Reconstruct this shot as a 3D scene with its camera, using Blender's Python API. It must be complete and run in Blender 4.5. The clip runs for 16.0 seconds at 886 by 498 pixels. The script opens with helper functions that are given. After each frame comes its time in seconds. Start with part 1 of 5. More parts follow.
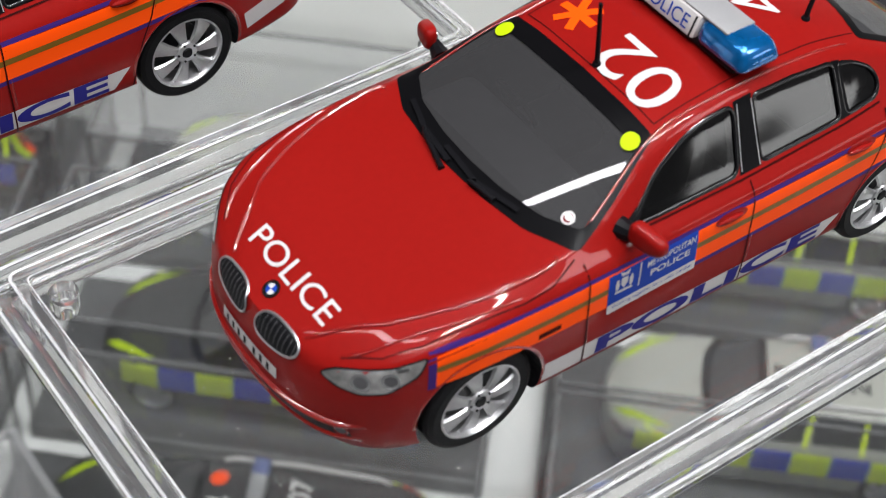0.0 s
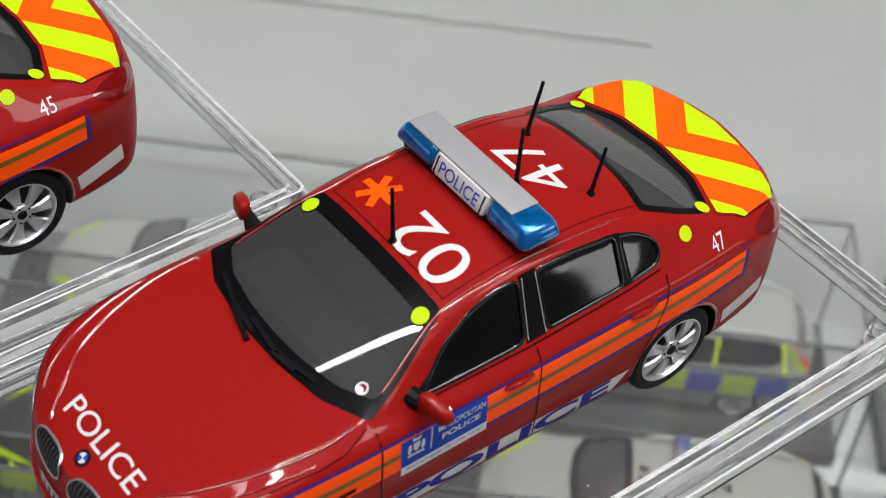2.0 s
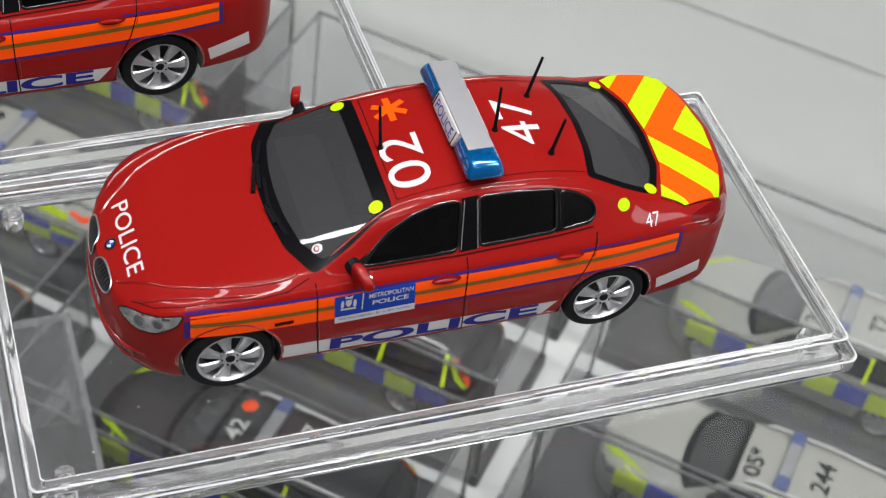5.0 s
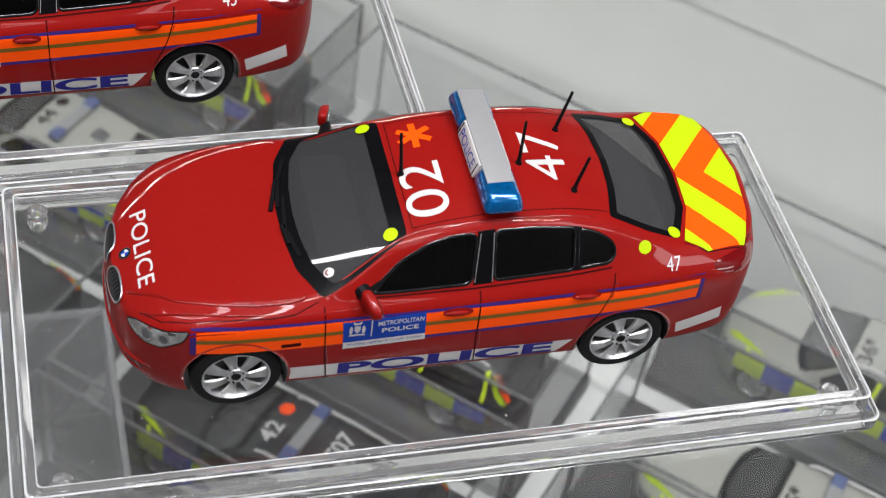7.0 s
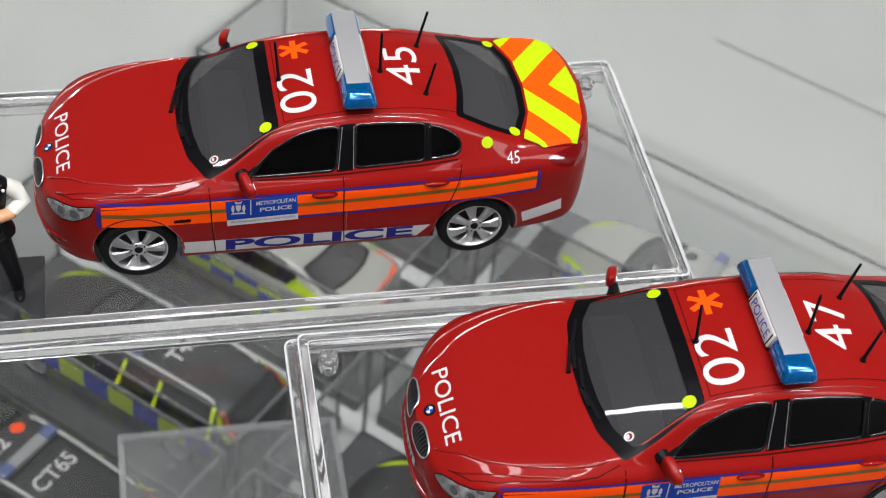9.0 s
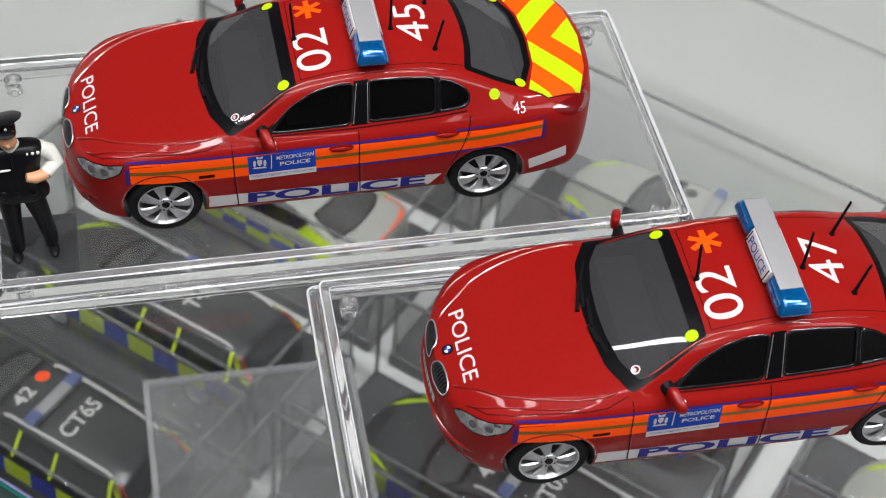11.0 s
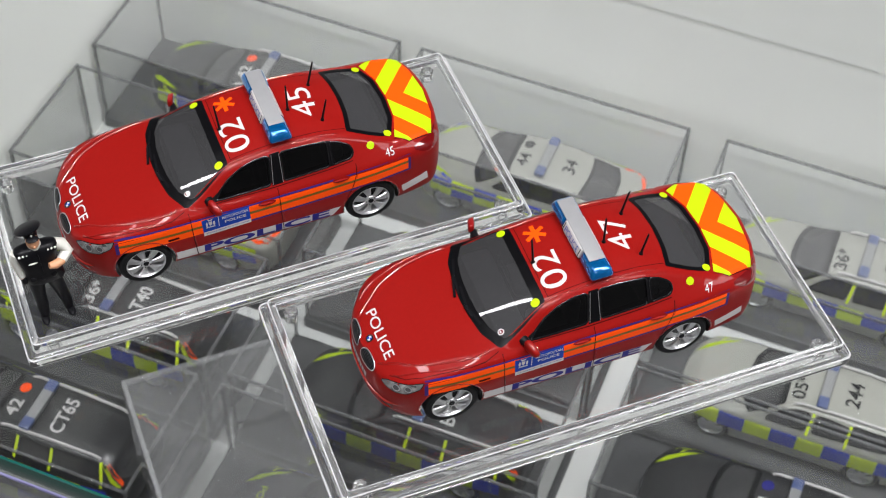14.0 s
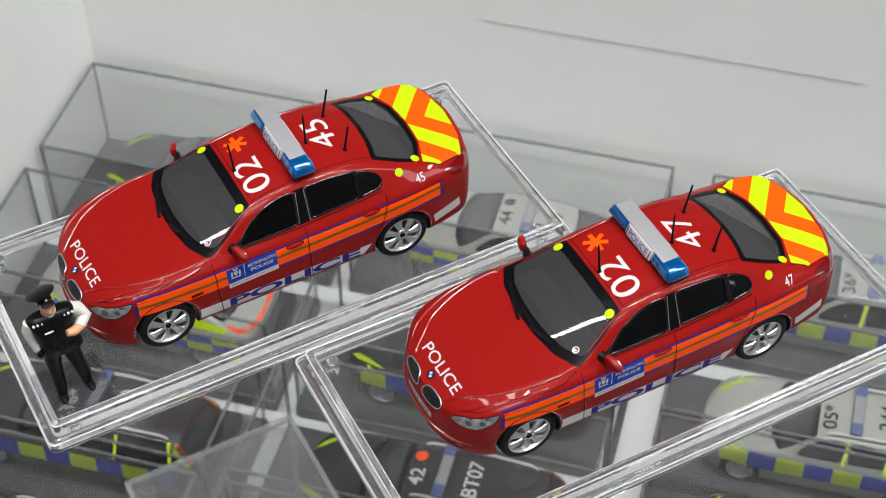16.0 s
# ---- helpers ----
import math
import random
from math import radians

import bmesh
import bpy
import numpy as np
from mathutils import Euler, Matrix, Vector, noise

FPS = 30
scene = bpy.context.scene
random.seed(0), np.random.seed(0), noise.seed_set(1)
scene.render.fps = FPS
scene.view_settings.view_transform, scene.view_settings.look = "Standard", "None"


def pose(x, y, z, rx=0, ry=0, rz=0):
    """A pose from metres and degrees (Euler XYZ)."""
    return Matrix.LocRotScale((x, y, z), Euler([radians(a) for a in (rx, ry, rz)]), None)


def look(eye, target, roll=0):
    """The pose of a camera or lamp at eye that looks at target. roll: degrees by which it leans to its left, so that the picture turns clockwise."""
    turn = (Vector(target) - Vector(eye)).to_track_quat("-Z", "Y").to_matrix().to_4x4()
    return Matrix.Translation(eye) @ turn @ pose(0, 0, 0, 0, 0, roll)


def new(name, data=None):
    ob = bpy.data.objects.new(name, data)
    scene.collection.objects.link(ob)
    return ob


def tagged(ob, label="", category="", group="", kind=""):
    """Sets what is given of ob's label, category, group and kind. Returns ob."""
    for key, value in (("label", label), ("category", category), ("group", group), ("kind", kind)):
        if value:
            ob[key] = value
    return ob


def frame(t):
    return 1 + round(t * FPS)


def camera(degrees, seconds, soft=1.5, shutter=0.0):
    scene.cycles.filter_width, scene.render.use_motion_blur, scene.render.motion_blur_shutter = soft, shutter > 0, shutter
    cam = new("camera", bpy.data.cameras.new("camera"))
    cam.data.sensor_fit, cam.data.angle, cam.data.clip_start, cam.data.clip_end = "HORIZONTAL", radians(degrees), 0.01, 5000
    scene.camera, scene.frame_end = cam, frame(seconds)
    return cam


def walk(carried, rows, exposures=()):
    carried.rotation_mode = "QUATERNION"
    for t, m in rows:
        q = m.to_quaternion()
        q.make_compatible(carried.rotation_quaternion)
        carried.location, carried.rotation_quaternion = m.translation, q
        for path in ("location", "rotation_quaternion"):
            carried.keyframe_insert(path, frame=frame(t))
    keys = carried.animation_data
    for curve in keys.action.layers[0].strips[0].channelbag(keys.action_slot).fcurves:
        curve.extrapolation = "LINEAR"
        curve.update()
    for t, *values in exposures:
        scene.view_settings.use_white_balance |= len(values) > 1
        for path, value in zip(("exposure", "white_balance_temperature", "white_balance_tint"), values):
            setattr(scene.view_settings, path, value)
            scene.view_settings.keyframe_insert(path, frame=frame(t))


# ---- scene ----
from mathutils.bvhtree import BVHTree

# ---------------------------------------------------------------- camera
cam = camera(30.0, 16.0, soft=1.05)
PATH = [
    (0, (-0.11755, -0.11208, 0.15756), (-0.02525, -0.00068, 0.01163), 5.00),
    (0.5, (-0.11946, -0.11566, 0.16558), (-0.01807, 0.00157, 0.01163), 5.26),
    (1, (-0.11580, -0.11548, 0.16735), (-0.00828, 0.00689, 0.01163), 4.90),
    (1.5, (-0.11183, -0.11979, 0.17487), (0.00620, 0.00682, 0.01163), 6.12),
    (2, (-0.10704, -0.12113, 0.17834), (0.01566, 0.01038, 0.01163), 7.03),
    (2.5, (-0.10548, -0.12797, 0.18368), (0.01657, 0.00547, 0.01163), 8.81),
    (3, (-0.10530, -0.14681, 0.18766), (0.01197, -0.00421, 0.01163), 9.40),
    (3.5, (-0.10526, -0.16653, 0.19708), (0.00380, -0.01253, 0.01163), 10.14),
    (4, (-0.09860, -0.18399, 0.21539), (0.00358, -0.01067, 0.01163), 9.69),
    (4.2, (-0.09402, -0.18980, 0.22284), (0.00687, -0.00844, 0.01163), 9.47),
    (6.3, (-0.06531, -0.18664, 0.22216), (0.00610, -0.00694, 0.01163), 9.95),
    (6.5, (-0.06537, -0.18510, 0.22243), (0.00559, -0.00395, 0.01163), 10.00),
    (7, (-0.06567, -0.18635, 0.22515), (0.00584, -0.00034, 0.01163), 10.19),
    (7.5, (-0.06490, -0.18641, 0.22730), (0.00551, 0.00330, 0.01163), 9.99),
    (8, (-0.07532, -0.18443, 0.23566), (-0.00723, 0.01573, 0.01163), 9.17),
    (8.5, (-0.09201, -0.17824, 0.24187), (-0.02596, 0.03230, 0.01163), 8.50),
    (9, (-0.09814, -0.17453, 0.24450), (-0.03890, 0.04417, 0.01163), 7.17),
    (9.2, (-0.09957, -0.17410, 0.24466), (-0.04319, 0.04774, 0.01163), 6.65),
    (11.3, (-0.10356, -0.18524, 0.25933), (-0.04344, 0.02455, 0.01163), 5.60),
    (11.5, (-0.10029, -0.18563, 0.26009), (-0.03957, 0.02129, 0.01163), 5.31),
    (12, (-0.10387, -0.18803, 0.26418), (-0.03336, 0.01665, 0.01163), 6.17),
    (12.1, (-0.10373, -0.18383, 0.26917), (-0.03220, 0.01728, 0.01163), 6.19),
    (12.2, (-0.11217, -0.20111, 0.29799), (-0.03185, 0.01673, 0.01163), 6.31),
    (12.3, (-0.11872, -0.22392, 0.32621), (-0.03161, 0.01564, 0.01163), 5.80),
    (12.5, (-0.11814, -0.24550, 0.34633), (-0.03174, 0.01390, 0.01163), 3.99),
    (13, (-0.12335, -0.24876, 0.36506), (-0.02795, 0.01811, 0.01163), 3.53),
    (13.5, (-0.12615, -0.25003, 0.37353), (-0.02214, 0.02102, 0.01163), 2.90),
    (14, (-0.13201, -0.24503, 0.37272), (-0.01842, 0.02665, 0.01163), 2.17),
    (14.5, (-0.14092, -0.23759, 0.36483), (-0.01715, 0.03152, 0.01163), 1.41),
    (15, (-0.15798, -0.22925, 0.35540), (-0.02437, 0.03811, 0.01163), 0.73),
    (15.5, (-0.16267, -0.22314, 0.33933), (-0.02465, 0.04049, 0.01163), 0.17),
    (16, (-0.16327, -0.22458, 0.32612), (-0.02499, 0.04071, 0.01163), -0.34),
]
EXPOSURES = [(0.0, 0.2), (1.0, 0.06), (2.0, -0.03), (2.8, 0.02), (3.5, 0.12), (7.5, 0.08), (11.5, 0.1), (13.0, 0.16), (16.0, 0.09)]
walk(cam, [(t, look(e, g, r)) for t, e, g, r in PATH], exposures=EXPOSURES)

# ---------------------------------------------------------------- plan, in millimetres
MM = 0.001
TURN = -43.0                      # the cabinet against the cars
UX, UY = math.cos(radians(TURN)), math.sin(radians(TURN))
Z_GLASS = -7.0                    # top of the upper glass shelf
Z_LOW = -253.0                    # top of the lower shelf
V_WALL, U_WALL = 287.0, -300.0    # back and side wall of the cabinet


def plan(u, v, z, turn=0.0):
    """A pose in the cabinet's own axes: u along the back wall, v towards it, millimetres."""
    return pose((u * UX - v * UY) * MM, (u * UY + v * UX) * MM, z * MM, 0, 0, TURN + turn)


# ---------------------------------------------------------------- world and light
world = bpy.data.worlds.new("world")
scene.world = world
world.use_nodes = True
world.node_tree.nodes["Background"].inputs[0].default_value = (0.9, 0.95, 1.0, 1)
world.node_tree.nodes["Background"].inputs[1].default_value = 0.35


def area_lamp(name, m, sx, sy, watts, tint):
    data = bpy.data.lights.new(name, "AREA")
    data.shape, data.size, data.size_y, data.energy, data.color = "RECTANGLE", sx, sy, watts, tint
    ob = new(name, data)
    ob.matrix_world = m
    return ob


# ceiling strips, along the cabinet: u, v, length, width in metres, watts and turn in degrees
for u, v, length, width, watts, turn in ((-1.0, -0.13, 1.7, 0.05, 9.0, 16), (-0.1, -0.5, 1.3, 0.1, 26.0, 0), (-0.1, -1.4, 1.2, 0.1, 4.0, 0), (1.3, -1.2, 1.0, 0.1, 3.0, 0), (1.8, -0.3, 1.0, 0.4, 15.0, 0), (0.5, 0.05, 1.0, 0.05, 25.0, 0), (0.3, -0.9, 1.2, 0.06, 4.0, 0)):
    m = plan(u * 1000, v * 1000, 1550, turn)
    area_lamp("ceiling_lamp", m, length, width, watts, (1.0, 0.985, 1.015))

# a bright opening far to the side, which the rear side windows mirror
area_lamp("side_opening_light", plan(2300, -330, 350) @ Matrix.Rotation(math.pi / 2, 4, "Y"), 0.22, 0.55, 1.7, (1.0, 1.0, 1.0))

# ---------------------------------------------------------------- materials
def material(name, colour, rough=0.5, metal=0.0, coat=0.0, grain=0.0, scale=400.0, bump=0.0, trans=0.0, ior=1.5, spec=0.5):
    mat = bpy.data.materials.new(name)
    mat.use_nodes = True
    nt = mat.node_tree
    p = nt.nodes["Principled BSDF"]
    p.inputs["Base Color"].default_value = (*colour, 1)
    p.inputs["Roughness"].default_value = rough
    p.inputs["Metallic"].default_value = metal
    p.inputs["Coat Weight"].default_value = coat
    p.inputs["Coat Roughness"].default_value = 0.03
    p.inputs["Transmission Weight"].default_value = trans
    p.inputs["IOR"].default_value = ior
    p.inputs["Specular IOR Level"].default_value = spec
    if grain or bump:
        co = nt.nodes.new("ShaderNodeTexCoord")
        fine = nt.nodes.new("ShaderNodeTexNoise")
        fine.inputs["Scale"].default_value = scale
        fine.inputs["Detail"].default_value = 5
        wide = nt.nodes.new("ShaderNodeTexNoise")
        wide.inputs["Scale"].default_value = scale / 9
        nt.links.new(co.outputs["Object"], fine.inputs["Vector"])
        nt.links.new(co.outputs["Object"], wide.inputs["Vector"])
        both = nt.nodes.new("ShaderNodeMath")
        both.operation = "ADD"
        nt.links.new(fine.outputs["Fac"], both.inputs[0])
        nt.links.new(wide.outputs["Fac"], both.inputs[1])
        if grain:
            ramp = nt.nodes.new("ShaderNodeMapRange")
            ramp.inputs["From Min"].default_value, ramp.inputs["From Max"].default_value = 0.6, 1.4
            ramp.inputs["To Min"].default_value, ramp.inputs["To Max"].default_value = 1 - grain, 1 + grain
            nt.links.new(both.outputs[0], ramp.inputs["Value"])
            mix = nt.nodes.new("ShaderNodeVectorMath")
            mix.operation = "SCALE"
            mix.inputs[0].default_value = colour
            nt.links.new(ramp.outputs[0], mix.inputs["Scale"])
            nt.links.new(mix.outputs[0], p.inputs["Base Color"])
        if bump:
            bp = nt.nodes.new("ShaderNodeBump")
            bp.inputs["Strength"].default_value = bump
            bp.inputs["Distance"].default_value = 0.0002
            nt.links.new(both.outputs[0], bp.inputs["Height"])
            nt.links.new(bp.outputs[0], p.inputs["Normal"])
    return mat


RED = material("red_paint", (0.19, 0.0052, 0.0040), 0.42, 0.0, 0.24, 0.06, 9000, 0.02, spec=0.05)
REDEDGE = material("red_paint_bead", (0.18, 0.005, 0.0036), 0.25, 0.0, 1.0, 0.06, 9000, 0.05, spec=0.3)
REDEDGE.node_tree.nodes["Principled BSDF"].inputs["Coat IOR"].default_value = 1.65
BLACK = material("black_plastic", (0.005, 0.005, 0.006), 0.35, 0, 0, 0.2, 3000, 0.03, spec=0.08)
TYRE = material("rubber", (0.005, 0.005, 0.0055), 0.6, 0, 0, 0.25, 4000, 0.2, spec=0.12)
SILVER = material("silver_paint", (0.50, 0.505, 0.51), 0.36, 0.9, 0.1, 0.1, 3000)
CHROME = material("chrome", (0.8, 0.8, 0.8), 0.08, 1.0)
ORANGE = material("fluorescent_orange", (0.80, 0.068, 0.002), 0.5, 0, 0.04, spec=0.05)
OLIVE = material("olive_line", (0.13, 0.072, 0.008), 0.4, 0, 0.1, spec=0.15)
BLUE = material("blue_film", (0.018, 0.017, 0.16), 0.45, 0, 0.0, spec=0.06)
BORDER = material("violet_film", (0.034, 0.014, 0.115), 0.45, 0, 0.0, spec=0.06)
BADGE = material("badge_blue", (0.008, 0.038, 0.26), 0.4, 0, 0.0, spec=0.06)
WHITE = material("white_film", (0.45, 0.44, 0.43), 0.4, 0, 0.1, 0.04, 2000, spec=0.2)
SEAL = material("black_seal", (0.003, 0.003, 0.0035), 0.3, 0, 0, spec=0.06)
TRIM = material("gloss_black_trim", (0.004, 0.004, 0.0045), 0.14, 0, 0.4, spec=0.3)
YELLOW = material("fluorescent_yellow", (0.34, 0.47, 0.004), 0.5, 0, 0.04, 0.03, 3000, spec=0.05)
GREYTOP = material("silver_film", (0.22, 0.222, 0.225), 0.5, 0.1, 0, 0.04, 3000)
BLUELENS = material("blue_lens", (0.002, 0.115, 0.34), 0.14, 0.6, 1.0, 0.35, 900)
LENS = material("lamp_glass", (0.36, 0.36, 0.35), 0.2, 0.6, 1.0, 0.6, 900)
TAIL = material("tail_lamp", (0.11, 0.003, 0.004), 0.08, 0, 1.0)


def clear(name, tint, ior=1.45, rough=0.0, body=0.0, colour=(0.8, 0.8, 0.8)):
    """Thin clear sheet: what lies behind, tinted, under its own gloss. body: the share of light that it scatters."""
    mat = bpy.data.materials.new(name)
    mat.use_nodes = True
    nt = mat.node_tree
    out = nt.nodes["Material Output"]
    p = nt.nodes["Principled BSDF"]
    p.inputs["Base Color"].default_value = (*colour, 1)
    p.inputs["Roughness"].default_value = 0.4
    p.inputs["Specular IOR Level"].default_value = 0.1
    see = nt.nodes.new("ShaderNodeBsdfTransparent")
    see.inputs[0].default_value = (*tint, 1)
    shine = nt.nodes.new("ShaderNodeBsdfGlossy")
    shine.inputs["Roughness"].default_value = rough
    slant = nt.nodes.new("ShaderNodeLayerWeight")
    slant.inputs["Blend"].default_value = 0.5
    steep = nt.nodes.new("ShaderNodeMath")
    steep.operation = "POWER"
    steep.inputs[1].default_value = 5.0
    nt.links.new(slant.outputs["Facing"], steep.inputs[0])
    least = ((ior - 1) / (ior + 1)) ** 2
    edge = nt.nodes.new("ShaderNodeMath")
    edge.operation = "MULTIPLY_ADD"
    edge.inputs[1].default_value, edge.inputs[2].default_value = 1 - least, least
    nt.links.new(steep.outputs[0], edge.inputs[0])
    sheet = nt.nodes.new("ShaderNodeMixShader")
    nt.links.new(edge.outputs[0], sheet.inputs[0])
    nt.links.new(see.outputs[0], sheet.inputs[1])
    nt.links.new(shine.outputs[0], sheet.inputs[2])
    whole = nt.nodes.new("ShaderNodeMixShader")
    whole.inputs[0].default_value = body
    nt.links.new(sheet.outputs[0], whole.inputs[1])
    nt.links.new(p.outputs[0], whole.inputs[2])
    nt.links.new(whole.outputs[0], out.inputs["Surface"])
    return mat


# grey scatter painted into the tinted glass stands in for the ceiling's reflection
PANE = clear("tinted_glass", (0.30, 0.305, 0.31), 1.7, 0.03, 0.26, (0.1, 0.1, 0.103))
SIDEPANE = clear("dark_side_glass", (0.08, 0.082, 0.085), 1.6, 0.06, 0.05, (0.02, 0.02, 0.022))
SHEET = clear("clear_acrylic", (0.985, 0.988, 0.988), 1.49, 0.0, 0.008)
RIM = material("acrylic_rim", (0.97, 0.975, 0.975), 0.035, 0, 0, trans=0.96, ior=1.49)
# half-white acrylic, for highlights painted as lines on the stand rims
GLINT = clear("acrylic_bead", (0.95, 0.95, 0.95), 1.9, 0.1, 0.5, (0.74, 0.75, 0.76))
LIDEDGE = clear("lid_edge", (0.72, 0.72, 0.72), 1.4, 0.1, 0.3, (0.27, 0.275, 0.28))
VIOLET = clear("violet_edge", (0.8, 0.8, 0.85), 1.4, 0.1, 0.5, (0.36, 0.34, 0.62))
LID = clear("clear_lid", (0.955, 0.96, 0.96), 1.5, 0.0, 0.016)
# scatter painted in to lighten the empty case, in place of reflected light
HAZYLID = clear("hazy_lid", (0.99, 0.99, 0.99), 1.45, 0.0, 0.11, (0.94, 0.945, 0.95))
# pale scatter painted in for the white wall's reflection in the back-row lids
VEILEDLID = clear("dusty_lid", (0.955, 0.96, 0.96), 1.5, 0.0, 0.1)
GLASS = clear("shelf_glass", (0.91, 0.922, 0.915), 1.5)
CABIN = material("cabin_plastic", (0.07, 0.07, 0.073), 0.55, 0, 0, 0.2, 3000, 0.1)
# white paint greyed: the shade under the upper shelf is in its colour
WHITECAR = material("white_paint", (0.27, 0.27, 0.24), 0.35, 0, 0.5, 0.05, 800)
LOWGLASS = material("dark_car_glass", (0.03, 0.03, 0.032), 0.15, 0, 0.5, 0.15, 600, spec=0.3)
DARKCAR = material("dark_paint", (0.010, 0.0105, 0.012), 0.35, 0, 0.35, 0.1, 800)
SKINTONE = material("figure_tan", (0.50, 0.25, 0.13), 0.5)
CLOTH = material("figure_black", (0.004, 0.004, 0.005), 0.32, 0, 0, 0.3, 3000, 0.12, spec=0.14)
SHIRT = material("figure_white", (0.52, 0.52, 0.47), 0.5, 0, 0, 0.08, 1500, 0.1)
GREEN_EDGE = material("glass_edge", (0.005, 0.06, 0.047), 0.2, 0, 0.2)
WALL = material("white_laminate", (0.86, 0.87, 0.84), 0.45, 0, 0, 0.03, 60, 0.02)
# chequer colours painted brighter, for light that the low flanks don't get
CHEQUER_YELLOW = material("bright_yellow_film", (0.60, 0.78, 0.015), 0.4, 0, 0.1, 0.05, 2000, spec=0.1)
CHEQUER_BLUE = material("bright_blue_film", (0.02, 0.045, 0.48), 0.4, 0, 0.1, 0.05, 2000, spec=0.1)
BARBLUE = material("dull_blue_lens", (0.05, 0.075, 0.19), 0.3, 0, 0.5)
GAP = material("gap_red", (0.03, 0.002, 0.002), 0.6, spec=0.05)
SHELF = material("shelf_laminate", (0.58, 0.585, 0.57), 0.45, 0, 0, 0.04, 60, 0.02)
SOFTEDGE = clear("moulded_edge", (0.88, 0.88, 0.88), 1.4, 0.1, 0.28, (0.66, 0.67, 0.68))
BASE = material("dark_base", (0.055, 0.056, 0.058), 0.5, 0, 0, 0.3, 900, 0.06)


# ---------------------------------------------------------------- mesh helpers
def mesh_of(bm, name, mats, smooth=30.0):
    me = bpy.data.meshes.new(name)
    laid = bm.verts.layers.float_vector.get("skin")
    bent = [Vector(v[laid]) for v in bm.verts] if laid else None
    if not laid:
        bmesh.ops.recalc_face_normals(bm, faces=bm.faces)
    bm.to_mesh(me)
    bm.free()
    for m in mats if isinstance(mats, (list, tuple)) else [mats]:
        me.materials.append(m)
    if smooth:
        me.polygons.foreach_set("use_smooth", [True] * len(me.polygons))
        if bent:
            me.normals_split_custom_set_from_vertices(bent)
        else:
            me.set_sharp_from_angle(angle=radians(smooth))
    return me


def part(name, bm, mats, parent, label="", m=None, smooth=30.0):
    """Links a bmesh, drawn in millimetres, as one part of a thing."""
    bmesh.ops.scale(bm, vec=(MM, MM, MM), verts=bm.verts)
    ob = new(name, mesh_of(bm, name, mats, smooth))
    ob.parent = parent
    if m is not None:
        ob.matrix_basis = m
    return tagged(ob, label)


def empty(name, m, label, category, group=""):
    ob = new(name)
    ob.empty_display_size = 0.01
    ob.matrix_basis = m
    return tagged(ob, label, category, group)


def box(x0, x1, y0, y1, z0, z1, bevel=0.0, bm=None, seg=2):
    bm = bm or bmesh.new()
    made = bmesh.ops.create_cube(bm, size=1)["verts"]
    bmesh.ops.scale(bm, vec=(x1 - x0, y1 - y0, z1 - z0), verts=made)
    bmesh.ops.translate(bm, vec=((x0 + x1) / 2, (y0 + y1) / 2, (z0 + z1) / 2), verts=made)
    if bevel:
        edges = list({e for v in made for e in v.link_edges})
        bmesh.ops.bevel(bm, geom=edges, offset=bevel, segments=seg, affect="EDGES", profile=0.5)
    return bm


def lathe(profile, seg=32, bm=None, m=None):
    """A profile of (radius, height) turned about z."""
    bm = bm or bmesh.new()
    rings = []
    for r, h in profile:
        if r < 1e-6:
            rings.append([bm.verts.new((0, 0, h))])
        else:
            rings.append([bm.verts.new((r * math.cos(2 * math.pi * i / seg), r * math.sin(2 * math.pi * i / seg), h)) for i in range(seg)])
    for a, b in zip(rings, rings[1:]):
        for i in range(seg):
            j = (i + 1) % seg
            if len(a) == 1 and len(b) > 1:
                bm.faces.new((a[0], b[i], b[j]))
            elif len(b) == 1 and len(a) > 1:
                bm.faces.new((a[i], b[0], a[j]))
            elif len(a) > 1:
                bm.faces.new((a[i], b[i], b[j], a[j]))
    if m is not None:
        bmesh.ops.transform(bm, matrix=m, verts=[v for r in rings for v in r])
    return bm


def tube(points, radius, seg=10, bm=None):
    """A tapered rod through points; radius a number or one for each point."""
    bm = bm or bmesh.new()
    rings, last = [], None
    for k, p in enumerate(points):
        p = Vector(p)
        ahead = Vector(points[min(k + 1, len(points) - 1)]) - Vector(points[max(k - 1, 0)])
        q = last = Vector((0, 0, 1)).rotation_difference(ahead) if last is None else (last @ Vector((0, 0, 1))).rotation_difference(ahead) @ last
        r = radius[k] if isinstance(radius, (list, tuple)) else radius
        rings.append([bm.verts.new(p + q @ Vector((r * math.cos(2 * math.pi * i / seg), r * math.sin(2 * math.pi * i / seg), 0))) for i in range(seg)])
    for a, b in zip(rings, rings[1:]):
        for i in range(seg):
            bm.faces.new((a[i], a[(i + 1) % seg], b[(i + 1) % seg], b[i]))
    bm.faces.new(rings[0][::-1])
    bm.faces.new(rings[-1])
    return bm


